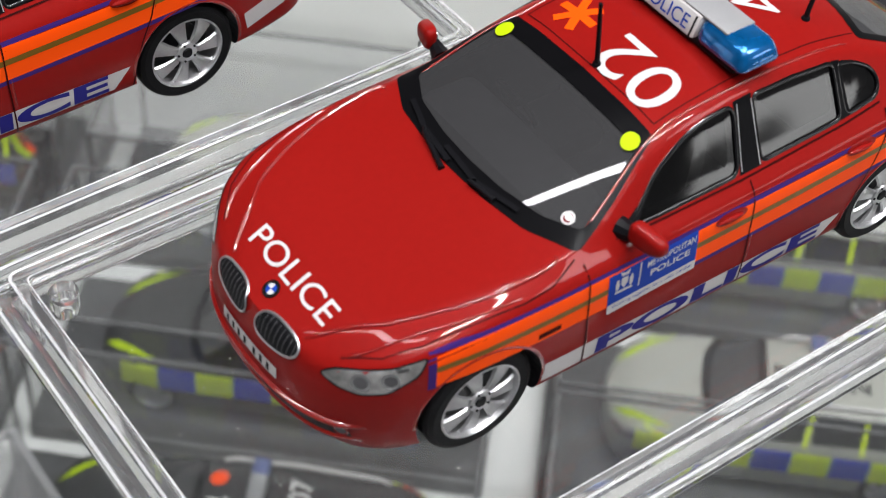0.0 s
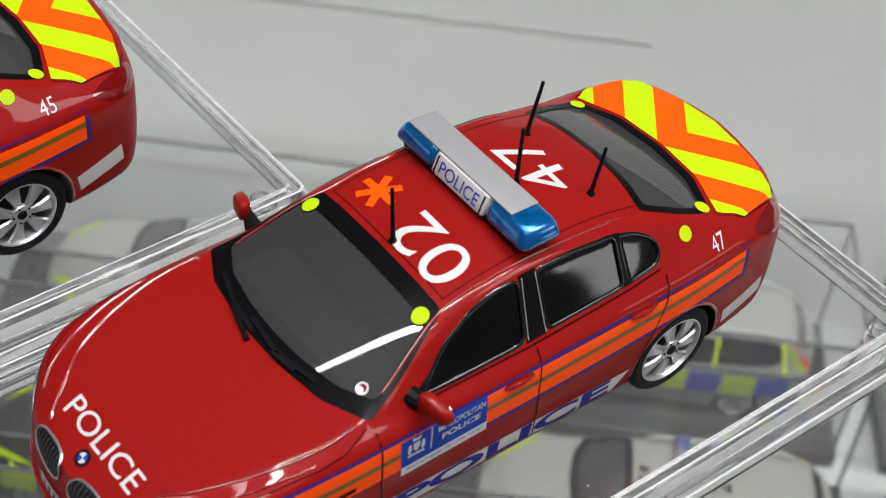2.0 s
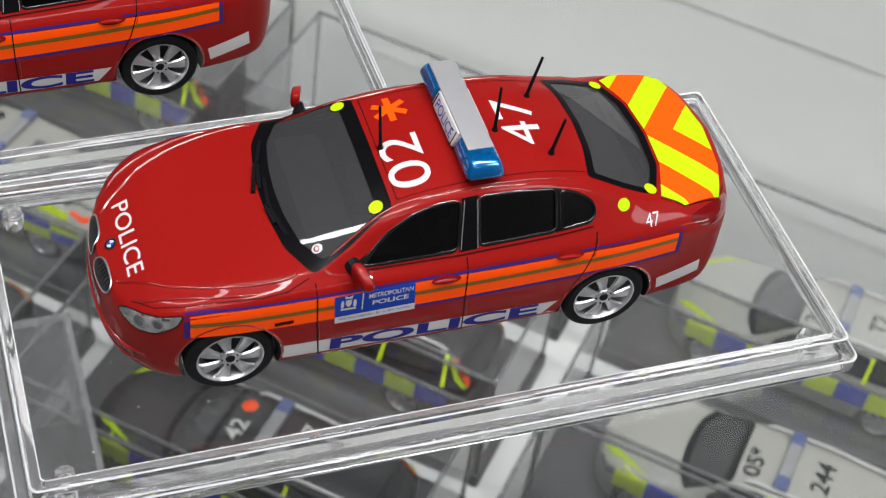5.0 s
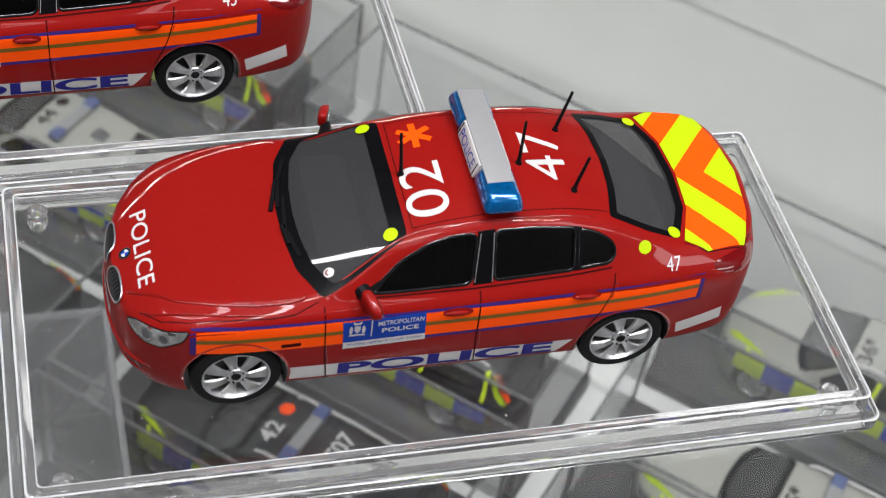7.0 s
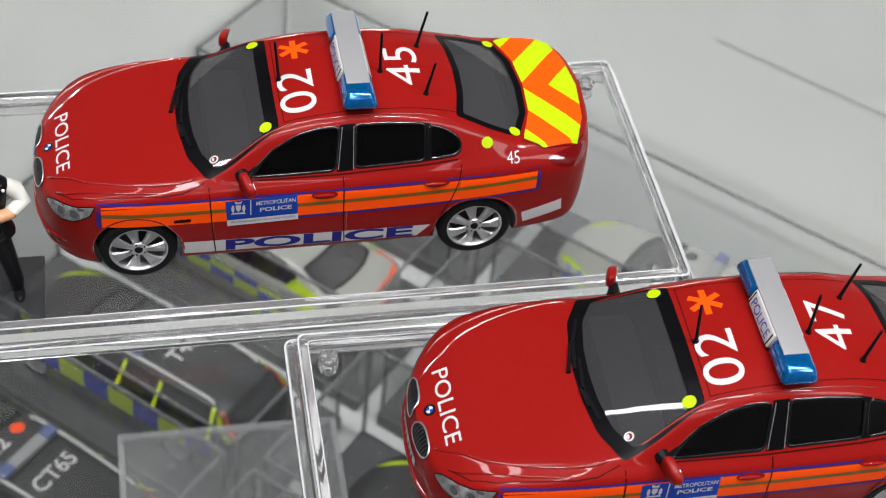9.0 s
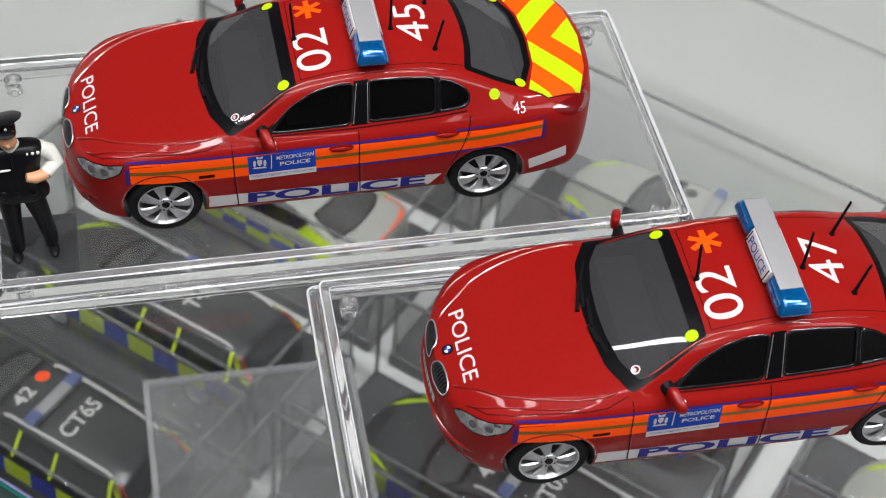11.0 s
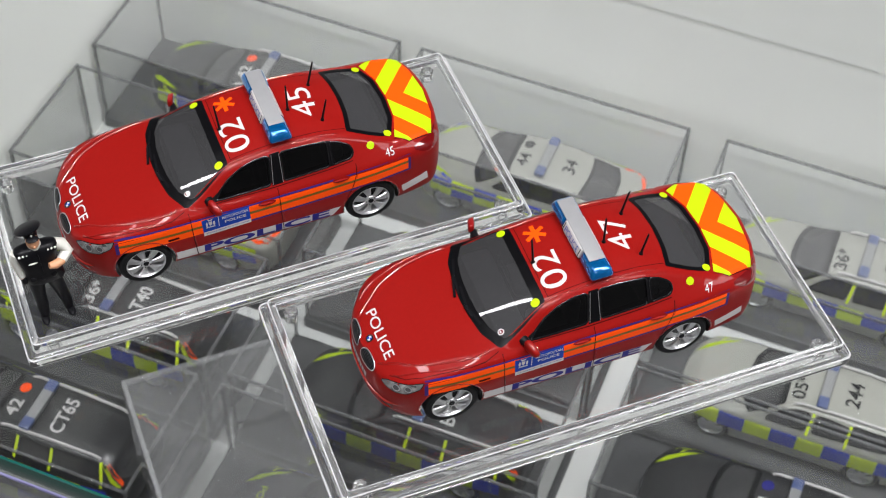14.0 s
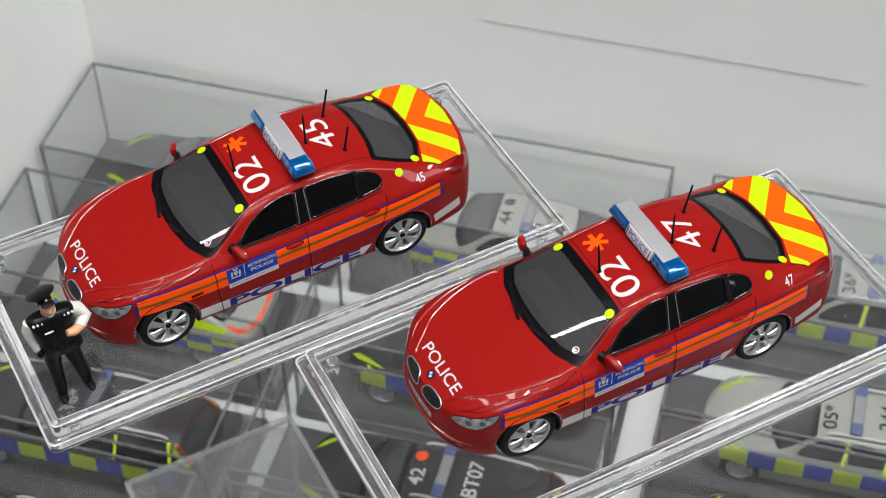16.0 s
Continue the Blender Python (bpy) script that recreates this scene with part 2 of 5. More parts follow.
def curve_of(points):
    """A smooth curve through (x, value) pairs."""
    xs, ys = np.array(points, float).T
    slope = np.gradient(ys, xs)
    d = np.diff(ys) / np.diff(xs)
    for k in range(1, len(xs) - 1):
        slope[k] = 0 if d[k - 1] * d[k] <= 0 else 2 * d[k - 1] * d[k] / (d[k - 1] + d[k])
    slope[0], slope[-1] = d[0], d[-1]

    def at(x):
        x = min(max(x, xs[0]), xs[-1])
        k = min(max(int(np.searchsorted(xs, x)) - 1, 0), len(xs) - 2)
        h = xs[k + 1] - xs[k]
        t = (x - xs[k]) / h
        return float((2 * t**3 - 3 * t**2 + 1) * ys[k] + (t**3 - 2 * t**2 + t) * h * slope[k] + (3 * t**2 - 2 * t**3) * ys[k + 1] + (t**3 - t**2) * h * slope[k + 1])

    return at


def text_bm(words, height, width, thick=0.0):
    """Letters as a flat mesh, centred, of that height and full width."""
    data = bpy.data.curves.new("letters", "FONT")
    data.body, data.size, data.offset, data.resolution_u = words, 1.0, thick, 6
    ob = new("letters", data)
    me = bpy.data.meshes.new_from_object(ob.evaluated_get(bpy.context.evaluated_depsgraph_get()))
    bm = bmesh.new()
    bm.from_mesh(me)
    bpy.data.objects.remove(ob)
    bpy.data.curves.remove(data)
    bpy.data.meshes.remove(me)
    x0, x1 = min(v.co.x for v in bm.verts), max(v.co.x for v in bm.verts)
    y0, y1 = min(v.co.y for v in bm.verts), max(v.co.y for v in bm.verts)
    for v in bm.verts:
        v.co = ((v.co.x - (x0 + x1) / 2) * width / (x1 - x0), (v.co.y - (y0 + y1) / 2) * height / (y1 - y0), 0)
    return bm


def slice_bm(bm, step):
    """Cuts a flat mesh by a grid, so that it can lie on a bent surface."""
    for axis in (0, 1):
        lo, hi = min(v.co[axis] for v in bm.verts), max(v.co[axis] for v in bm.verts)
        n = int((hi - lo) / step)
        for k in range(1, n + 1):
            no = (1, 0, 0) if axis == 0 else (0, 1, 0)
            at = lo + (hi - lo) * k / (n + 1)
            bmesh.ops.bisect_plane(bm, geom=bm.verts[:] + bm.edges[:] + bm.faces[:], plane_co=(at, at, 0), plane_no=no, dist=1e-5)
    return bm


def polygon_bm(points, step=1.5):
    bm = bmesh.new()
    bm.faces.new([bm.verts.new((x, y, 0)) for x, y in points])
    return slice_bm(bm, step)


def strip_points(line, width):
    """The outline of a band of that width along a flat line."""
    left, right = [], []
    for k, p in enumerate(line):
        a, b = Vector(line[max(k - 1, 0)]), Vector(line[min(k + 1, len(line) - 1)])
        d = (b - a).normalized() * width / 2
        left.append((p[0] - d.y, p[1] + d.x))
        right.append((p[0] + d.y, p[1] - d.x))
    return left, right


def strip_bm(line, width, step=1.2):
    bm = bmesh.new()
    fine = [line[0]]
    for a, b in zip(line, line[1:]):
        n = max(1, int((Vector(b) - Vector(a)).length / step))
        fine += [tuple(Vector(a).lerp(Vector(b), (k + 1) / n)) for k in range(n)]
    left, right = strip_points(fine, width)
    lv, rv = [bm.verts.new((*p, 0)) for p in left], [bm.verts.new((*p, 0)) for p in right]
    for k in range(len(fine) - 1):
        bm.faces.new((lv[k], lv[k + 1], rv[k + 1], rv[k]))
    return bm


def disc_points(x, y, r, ry=None, n=20):
    return [(x + r * math.cos(2 * math.pi * k / n), y + (ry or r) * math.sin(2 * math.pi * k / n)) for k in range(n)]


# ---------------------------------------------------------------- the model car's body
half_width = curve_of([(-53, 18.4), (-46, 19.2), (-40, 20.2), (-33, 21.0), (-20, 21.4), (10, 21.4), (33, 21.3), (45, 20.6), (54, 19.6), (60, 18.6)])
low_edge = curve_of([(-53, 4.4), (-48, 3.0), (-42, 2.9), (-33, 3.6), (-24, 4.4), (24, 5.0), (42, 5.0), (52, 6.0), (60, 7.5)])
shoulder = curve_of([(-53, 14.6), (-45, 18.5), (-40, 20.0), (-33, 20.8), (-15, 21.3), (10, 21.5), (33, 22.2), (50, 22.6), (60, 21.8)])
belt = curve_of([(-53, 15.4), (-45, 19.1), (-40, 20.5), (-33, 21.5), (-20, 22.5), (0, 23.0), (30, 24.2), (45, 24.8), (60, 23.4)])
belt_in = curve_of([(-53, 3.4), (-38, 2.4), (-27, 1.9), (-15, 2.1), (30, 2.3), (45, 2.8), (60, 3.0)])
rail_y = curve_of([(-53, 9.5), (-45, 12.7), (-36, 15.6), (-24, 18.0), (-19, 17.8), (-7, 14.8), (8, 13.9), (25, 14.1), (33, 15.0), (44, 16.4), (52, 15.6), (60, 14)])
rail_z = curve_of([(-53, 16.0), (-45, 19.7), (-36, 21.8), (-24, 23.2), (-19, 23.8), (-7, 30.3), (2, 32.2), (10, 32.7), (20, 32.2), (27, 30.9), (33, 29.0), (44, 25.8), (52, 25.7), (60, 24.4)])
top_z = curve_of([(-53, 16.1), (-45, 19.7), (-33, 22.4), (-25, 23.9), (-22, 24.5), (-6.5, 31.9), (2, 33.5), (10, 34.1), (20, 33.8), (29, 32.3), (44, 26.7), (50, 26.4), (57, 26.1), (60, 24.9)])
NOSE, NOSE_LEN, NOSE_POW = -52.9, 13.0, 2.5
TAIL_X, TAIL_LEN, TAIL_POW = 58.6, 9.0, 3.0


def closing(x):
    """How far the section is drawn in where the nose and the tail round off."""
    u = max(0.0, (NOSE + NOSE_LEN - x) / NOSE_LEN)
    w = max(0.0, (x - TAIL_X + TAIL_LEN) / TAIL_LEN)
    return max(0.0, 1 - min(u, 1) ** NOSE_POW) ** (1 / NOSE_POW) * max(0.0, 1 - min(w, 1) ** TAIL_POW) ** (1 / TAIL_POW)


def section(x, inset=0.0):
    """Half a section of the body at x, from the middle of the floor up to the middle of the top."""
    w, lo, sh, be = half_width(x), low_edge(x), shoulder(x), belt(x)
    ry, rz, tz = rail_y(x), rail_z(x), top_z(x)
    keys = [(0, lo, 8), (w - 1.1, lo, 3), (w - 0.45, lo + 1.3, 6), (w, 11.8, 6), (w - 0.25, sh, 3), (w - belt_in(x), be, 9), (ry, rz, 7), (ry * 0.55, rz + (tz - rz) * 0.80, 7), (0, tz, 0)]
    line = []
    for (y0, z0, n), (y1, z1, _) in zip(keys, keys[1:]):
        line += [(y0 + (y1 - y0) * k / n, z0 + (z1 - z0) * k / n) for k in range(n)]
    line = np.array(line + [(0, tz)])
    for _ in range(2):
        mid = (line[:-2] + 2 * line[1:-1] + line[2:]) / 4
        line[1:-1] = mid
    line[:, 0] *= closing(x)
    return line


def body_bm():
    bm = bmesh.new()
    xs = [NOSE + NOSE_LEN * (1 - math.sin(math.pi / 2 * (k / 22))) for k in range(22, 0, -1)]
    xs += list(np.linspace(NOSE + NOSE_LEN, TAIL_X - TAIL_LEN, 92))
    xs += [TAIL_X - TAIL_LEN * (1 - math.sin(math.pi / 2 * (k / 20))) for k in range(1, 21)]
    rows = []
    for x in xs:
        half = section(x)
        nose = max(0.0, min(1.0, (NOSE + NOSE_LEN - x) / NOSE_LEN))
        tail = max(0.0, min(1.0, (x - TAIL_X + TAIL_LEN) / TAIL_LEN))
        ring = []
        for sign in (1, -1):
            for y, z in (half if sign > 0 else half[-2:0:-1]):
                dx = nose**2 * (0.02 * max(0, z - 9) ** 2 + 0.35 * max(0, 6.5 - z)) - tail**2 * (0.012 * (z - 16) ** 2 * (1 if z < 16 else 0.25))
                ring.append(bm.verts.new((x + dx, sign * y, z)))
        rows.append(ring)
    n = len(rows[0])
    for a, b in zip(rows, rows[1:]):
        for i in range(n):
            bm.faces.new((a[i], a[(i + 1) % n], b[(i + 1) % n], b[i]))
    bmesh.ops.remove_doubles(bm, verts=bm.verts, dist=0.002)
    bmesh.ops.recalc_face_normals(bm, faces=bm.faces)
    return bm


SHELL = body_bm()
SHELL.normal_update()
SHELL.faces.ensure_lookup_table()
SKIN = BVHTree.FromBMesh(SHELL)
ON = [SHELL, SKIN]      # the body that things are laid on


def soft_normal(place, index):
    """The skin's normal at a place, run smoothly between the corners of its face."""
    total = Vector()
    for v in ON[0].faces[index].verts:
        total += v.normal / ((v.co - place).length_squared + 1e-4)
    total.normalize()
    return total if total.dot(place - Vector((place.x * 0.9, 0, 13))) > 0 else -total


def lay(bm, way, lift):
    """Lays a flat mesh on the car's skin. way: 'left' takes (x, z), 'right' the same from the other side, 'top' (x, y),
    or a matrix whose x and y axes span the sheet and whose -z axis is the way it falls. lift: its height over the paint."""
    gone = []
    skin = bm.verts.layers.float_vector.new("skin")
    for v in bm.verts:
        a, b = v.co.x, v.co.y
        if way == "left":
            start, ahead = Vector((a, -60, b)), Vector((0, 1, 0))
        elif way == "right":
            start, ahead = Vector((a, 60, b)), Vector((0, -1, 0))
        elif way == "top":
            start, ahead = Vector((a, b, 80)), Vector((0, 0, -1))
        else:
            start, ahead = way @ Vector((a, b, 40)), way.to_3x3() @ Vector((0, 0, -1))
        place, _, index, _ = ON[1].ray_cast(start, ahead)
        if place is None:
            gone.append(v)
            continue
        normal = soft_normal(place, index)
        if normal.dot(ahead) > 0:
            normal = -normal
        v.co = place + normal * lift
        v[skin] = normal
    if gone:
        bmesh.ops.delete(bm, geom=gone, context="VERTS")
    bm.normal_update()
    for f in bm.faces:
        if f.normal.dot(f.verts[0][skin]) < 0:
            f.normal_flip()
    return bm


def fillet(points, radius, n=4):
    """An outline with its corners rounded off."""
    out = []
    count = len(points)
    for k, p in enumerate(points):
        p, a, b = Vector(p), Vector(points[k - 1]), Vector(points[(k + 1) % count])
        ca, cb = (a - p) * min(0.48, radius / (a - p).length), (b - p) * min(0.48, radius / (b - p).length)
        for i in range(n + 1):
            t = i / n
            out.append(tuple(p + ca * (1 - t) ** 2 + cb * t**2))
    return out


def both_sides(half):
    """A whole outline from its points on one side, (x, y), mirrored over the middle line."""
    return [(x, -y) for x, y in half] + [(x, y) for x, y in half[::-1]]


SCREEN = fillet(both_sides([(-8.1, 0.6), (-8.1, 6.0), (-7.9, 13.6), (-13.0, 15.3), (-17.9, 16.9), (-20.7, 12.0), (-21.8, 6.0), (-22.1, 0.6)]), 1.2)
SCREEN_OUT = fillet(both_sides([(-5.8, 0.6), (-5.8, 6.0), (-5.6, 13.5), (-13.0, 16.3), (-20.0, 18.5), (-23.2, 12.4), (-24.2, 6.0), (-24.5, 0.6)]), 1.2)
SCREEN_BEND, BACK_BEND = (0.448, -0.0098, -0.0079), (-0.40, -0.006, -0.0065)
BACKLIGHT = fillet(both_sides([(31.9, 0.6), (31.6, 6.0), (30.6, 11.8), (35.6, 13.0), (41.2, 13.7), (43.6, 8.0), (44.2, 0.6)]), 0.7)
BACKLIGHT_OUT = fillet(both_sides([(30.7, 0.6), (30.4, 6.0), (29.2, 12.5), (35.6, 14.1), (42.0, 14.8), (44.8, 8.0), (45.4, 0.6)]), 0.7)
FRONT_WINDOW = fillet([(-11.9, 23.75), (-8.0, 23.75), (4.7, 24.1), (5.7, 31.3), (1.6, 31.1), (-2.4, 30.2), (-6.9, 28.0)], 1.2)
REAR_WINDOW = fillet([(8.7, 24.4), (22.2, 25.0), (22.5, 30.9), (15.5, 31.45), (9.0, 31.5)], 0.9)
QUARTER = fillet([(23.2, 25.1), (28.8, 25.6), (29.7, 26.9), (28.9, 28.4), (26.2, 29.8), (23.3, 30.6)], 1.0)


def bead(bm, way, lift, high):
    """A laid band whose middle stands up like a rubber seal."""
    raised = [k % 3 == 1 for k in range(len(bm.verts))]
    mark = bm.verts.layers.int.new("mid")
    for v, up in zip(bm.verts, raised):
        v[mark] = up
    lay(bm, way, lift)
    skin = bm.verts.layers.float_vector["skin"]
    for v in bm.verts:
        if v[mark]:
            v.co += v[skin] * high
    bm.verts.layers.float_vector.remove(skin)
    bm.normal_update()
    return bm


def skin_at(x, y, lift):
    """A place over the top of the skin."""
    place, _, _, _ = ON[1].ray_cast(Vector((x, y, 80)), Vector((0, 0, -1)))
    return (x, y, place.z + lift)


def smooth_sheet(bm, bend=None):
    """Gives a laid pane the even curve of blown glass: its normals follow one bent sheet.
    bend: its slope to the rear, and its curvature along and across, where they differ from the body's."""
    xy = np.array([v.co[:] for v in bm.verts])
    x, y, z = xy.T
    x0 = x.mean()
    dx = x - x0
    a, *_ = np.linalg.lstsq(np.stack([np.ones_like(x), dx, dx**2, y**2, dx * y**2], 1), z, rcond=None)
    if bend:
        a[1], a[2], a[3], a[4] = *bend, 0.0
    skin = bm.verts.layers.float_vector["skin"]
    for v in bm.verts:
        d, w = v.co.x - x0, v.co.y
        v[skin] = Vector((-(a[1] + 2 * a[2] * d + a[4] * w * w), -(2 * a[3] * w + 2 * a[4] * d * w), 1)).normalized()
    return bm


def prism(points, axis, lo, hi):
    bm = bmesh.new()
    at = (lambda p, h: (p[0], h, p[1])) if axis == "y" else (lambda p, h: (p[0], p[1], h))
    low, high = [bm.verts.new(at(p, lo)) for p in points], [bm.verts.new(at(p, hi)) for p in points]
    n = len(points)
    bm.faces.new(low)
    bm.faces.new(high)
    for i in range(n):
        bm.faces.new((low[i], low[(i + 1) % n], high[(i + 1) % n], high[i]))
    return bm


def cabin_bm():
    """The room inside the car, a skin's thickness smaller than the body."""
    bm = bmesh.new()
    rows = []
    for x in np.linspace(-22, 43, 40):
        w, be = half_width(x) - belt_in(x) - 1.3, belt(x) - 0.4
        ry, rz, tz = rail_y(x) - 1.3, max(rail_z(x) - 1.0, be + 0.05), max(top_z(x) - 1.2, be + 0.1)
        half = [(0, 12.0), (w * 0.94, 12.0), (w, be), (min(ry, w - 0.1), rz), (ry * 0.5, rz + (tz - rz) * 0.8)]
        rows.append([bm.verts.new((x, y, z)) for y, z in half + [(0, tz)]] + [bm.verts.new((x, -y, z)) for y, z in half[:0:-1]])
    n = len(rows[0])
    for a, b in zip(rows, rows[1:]):
        for i in range(n):
            bm.faces.new((a[i], a[(i + 1) % n], b[(i + 1) % n], b[i]))
    bm.faces.new(rows[0])
    bm.faces.new(rows[-1])
    return bm


def cut_body(hollow=True):
    """The body with its wheel wells and, where hollow, its cabin and window openings cut out."""
    me = bpy.data.meshes.new("body")
    ON[0].to_mesh(me)
    ob = new("body", me)
    tools = []
    for x in (-33.6, 33.6):
        for y in (-1, 1):
            tools.append(lathe([(0, 0), (8.55, 0), (8.55, 14), (0, 14)], 48, m=Matrix.Translation((x, y * 13.5, 7.7)) @ Matrix.Rotation(-y * math.pi / 2, 4, "X")))
    if hollow:
        tools.append(cabin_bm())
        tools += [prism(w, "y", -30, 30) for w in (FRONT_WINDOW, REAR_WINDOW, QUARTER)]
        tools += [prism(SCREEN, "z", 21.5, 40), prism(BACKLIGHT, "z", 23.5, 40)]
    cutters = []
    for bm in tools:
        bmesh.ops.recalc_face_normals(bm, faces=bm.faces)
        cm = bpy.data.meshes.new("cutter")
        bm.to_mesh(cm)
        bm.free()
        cm.materials.append(BLACK)
        c = new("cutter", cm)
        mod = ob.modifiers.new("cut", "BOOLEAN")
        mod.object, mod.operation, mod.solver, mod.material_mode = c, "DIFFERENCE", "EXACT", "TRANSFER"
        cutters.append(c)
    me.materials.append(RED)
    bpy.context.view_layer.update()
    out = bpy.data.meshes.new_from_object(ob.evaluated_get(bpy.context.evaluated_depsgraph_get()))
    bpy.data.objects.remove(ob)
    for c in cutters:
        bpy.data.objects.remove(c)
    red = [k for k, m in enumerate(out.materials) if m == RED][0]
    out.polygons.foreach_set("use_smooth", [True] * len(out.polygons))
    bent = [None] * len(out.loops)
    for p in out.polygons:
        for li in p.loop_indices:
            if p.material_index == red:
                place = out.vertices[out.loops[li].vertex_index].co
                _, _, index, _ = ON[1].find_nearest(place)
                bent[li] = soft_normal(place, index)
            else:
                bent[li] = p.normal.copy()
    out.normals_split_custom_set(bent)
    out.transform(Matrix.Scale(MM, 4))
    return out


BODY = cut_body()


def ring_bm(outer, inner, step=1.2):
    """A band between two outlines with as many points."""
    bm = bmesh.new()
    pairs = []
    n = len(outer)
    for k in range(n):
        a, b, c, d = (Vector(p) for p in (outer[k], outer[(k + 1) % n], inner[k], inner[(k + 1) % n]))
        m = max(1, int(max((b - a).length, (d - c).length) / step))
        pairs += [(a.lerp(b, i / m), c.lerp(d, i / m)) for i in range(m)]
    rows = [[bm.verts.new((*o.lerp(i, t), 0)) for t in (0, 0.5, 1)] for o, i in pairs]
    for k in range(len(rows)):
        p, q = rows[k], rows[(k + 1) % len(rows)]
        for i in range(2):
            bm.faces.new((p[i], p[i + 1], q[i + 1], q[i]))
    return bm


def grown(points, by):
    """An outline grown outwards by that much."""
    c = Vector((sum(p[0] for p in points) / len(points), sum(p[1] for p in points) / len(points)))
    out = []
    n = len(points)
    for k, p in enumerate(points):
        a, b = Vector(points[k - 1]), Vector(points[(k + 1) % n])
        d0, d1 = (Vector(p) - a).normalized(), (b - Vector(p)).normalized()
        t = (d0 + d1).normalized()
        no = Vector((t.y, -t.x))
        if no.dot(Vector(p) - c) < 0:
            no = -no
        out.append(tuple(Vector(p) + no * by / max(0.5, d0.dot(t))))
    return out


def facing(points, normal):
    """A sheet that faces normal and an outline on it, from points in space."""
    n = Vector(normal).normalized()
    x = Vector((0, 0, 1)).cross(n).normalized()
    y = n.cross(x)
    mid = sum((Vector(p) for p in points), Vector()) / len(points)
    m = Matrix((x, y, n)).transposed().to_4x4()
    m.translation = mid
    return m, [((Vector(p) - mid).dot(x), (Vector(p) - mid).dot(y)) for p in points]


def rounded(points, times=2):
    """An outline with its corners cut round."""
    for _ in range(times):
        n = len(points)
        points = [q for k in range(n) for q in (tuple(Vector(points[k]).lerp(Vector(points[(k + 1) % n]), 0.25)), tuple(Vector(points[k]).lerp(Vector(points[(k + 1) % n]), 0.75)))]
    return points


def ridge_bm(line, wide, high, way="top"):
    """A low rounded crease along a line on the top of the skin."""
    fine = [line[0]]
    for a, b in zip(line, line[1:]):
        fine += [tuple(Vector(a).lerp(Vector(b), (k + 1) / 6)) for k in range(6)]
    for _ in range(3):
        fine = [fine[0]] + [tuple((Vector(a) + 2 * Vector(b) + Vector(c)) / 4) for a, b, c in zip(fine, fine[1:], fine[2:])] + [fine[-1]]
    bm = bmesh.new()
    n = len(fine)
    for k, p in enumerate(fine):
        a, b = Vector(fine[max(k - 1, 0)]), Vector(fine[min(k + 1, n - 1)])
        d = (b - a).normalized()
        for w in (-1, -0.6, -0.2, 0.2, 0.6, 1):
            bm.verts.new((p[0] - d.y * w * wide, p[1] + d.x * w * wide, 0))
    bm.verts.ensure_lookup_table()
    for k in range(n - 1):
        for i in range(5):
            bm.faces.new((bm.verts[k * 6 + i], bm.verts[k * 6 + i + 1], bm.verts[k * 6 + i + 7], bm.verts[k * 6 + i + 6]))
    lay(bm, way, 0.0)
    skin = bm.verts.layers.float_vector["skin"]
    bm.verts.ensure_lookup_table()
    for k, v in enumerate(bm.verts):
        w = (-1, -0.6, -0.2, 0.2, 0.6, 1)[k % 6]
        end = min(1.0, min(k // 6, n - 1 - k // 6) / 4)
        v.co += v[skin] * ((1 - w * w) * high * end - 0.03)
    bm.verts.layers.float_vector.remove(skin)
    bm.normal_update()
    return bm


# ---------------------------------------------------------------- the red cars
def wheel_at(car, x, y):
    s = 1 if y > 0 else -1
    m = Matrix.Translation((x * MM, y * MM, 7.65 * MM)) @ Matrix.Rotation(-s * math.pi / 2, 4, "X")
    tyre = part("tyre", lathe([(5.2, -5.5), (7.0, -5.6), (7.5, -5.0), (7.65, -4.2), (7.65, -0.6), (7.45, -0.1), (6.9, 0.25), (5.75, 0.2), (5.5, -0.2), (5.3, -1.5)], 48), TYRE, car, m=m)
    bm = lathe([(5.75, -0.2), (5.7, 0.2), (5.45, 0.22), (5.2, -0.3), (5.0, -2.2), (4.9, -3.0)], 48)
    for k in range(7):
        a = 2 * math.pi * k / 7
        blade = []
        for r, w, h in ((1.0, 0.42, -0.3), (2.0, 0.66, 0.1), (3.4, 0.94, 0.05), (4.5, 1.26, -0.1), (5.35, 1.62, -0.3)):
            c, t = Vector((math.cos(a), math.sin(a), 0)), Vector((-math.sin(a), math.cos(a), 0))
            blade.append([bm.verts.new(c * r - t * w + Vector((0, 0, h - 0.35))), bm.verts.new(c * r - t * w * 0.8 + Vector((0, 0, h))), bm.verts.new(c * r + Vector((0, 0, h - 0.22))), bm.verts.new(c * r + t * w * 0.8 + Vector((0, 0, h))), bm.verts.new(c * r + t * w + Vector((0, 0, h - 0.35)))])
        for p, q in zip(blade, blade[1:]):
            for i in range(4):
                bm.faces.new((p[i], p[i + 1], q[i + 1], q[i]))
    lathe([(0, 0.08), (1.55, 0.08), (1.75, -0.2), (1.75, -0.6)], 24, bm)
    part("rim", bm, SILVER, tyre)
    part("brake_disc", lathe([(0, -2.4), (3.4, -2.4), (3.4, -3.0), (4.9, -3.0)], 32), DARKCAR, tyre)
    part("hub_cap", lathe([(0, 0.32), (0.7, 0.3), (0.85, 0.05)], 24), BLACK, tyre, "dark hub cap")
    for k in range(5):
        a = 2 * math.pi * (k + 0.5) / 5
        part("wheel_bolt", lathe([(0, 0.25), (0.16, 0.25), (0.16, 0)], 8, m=Matrix.Translation((1.42 * math.cos(a), 1.42 * math.sin(a), 0))), BLACK, tyre)


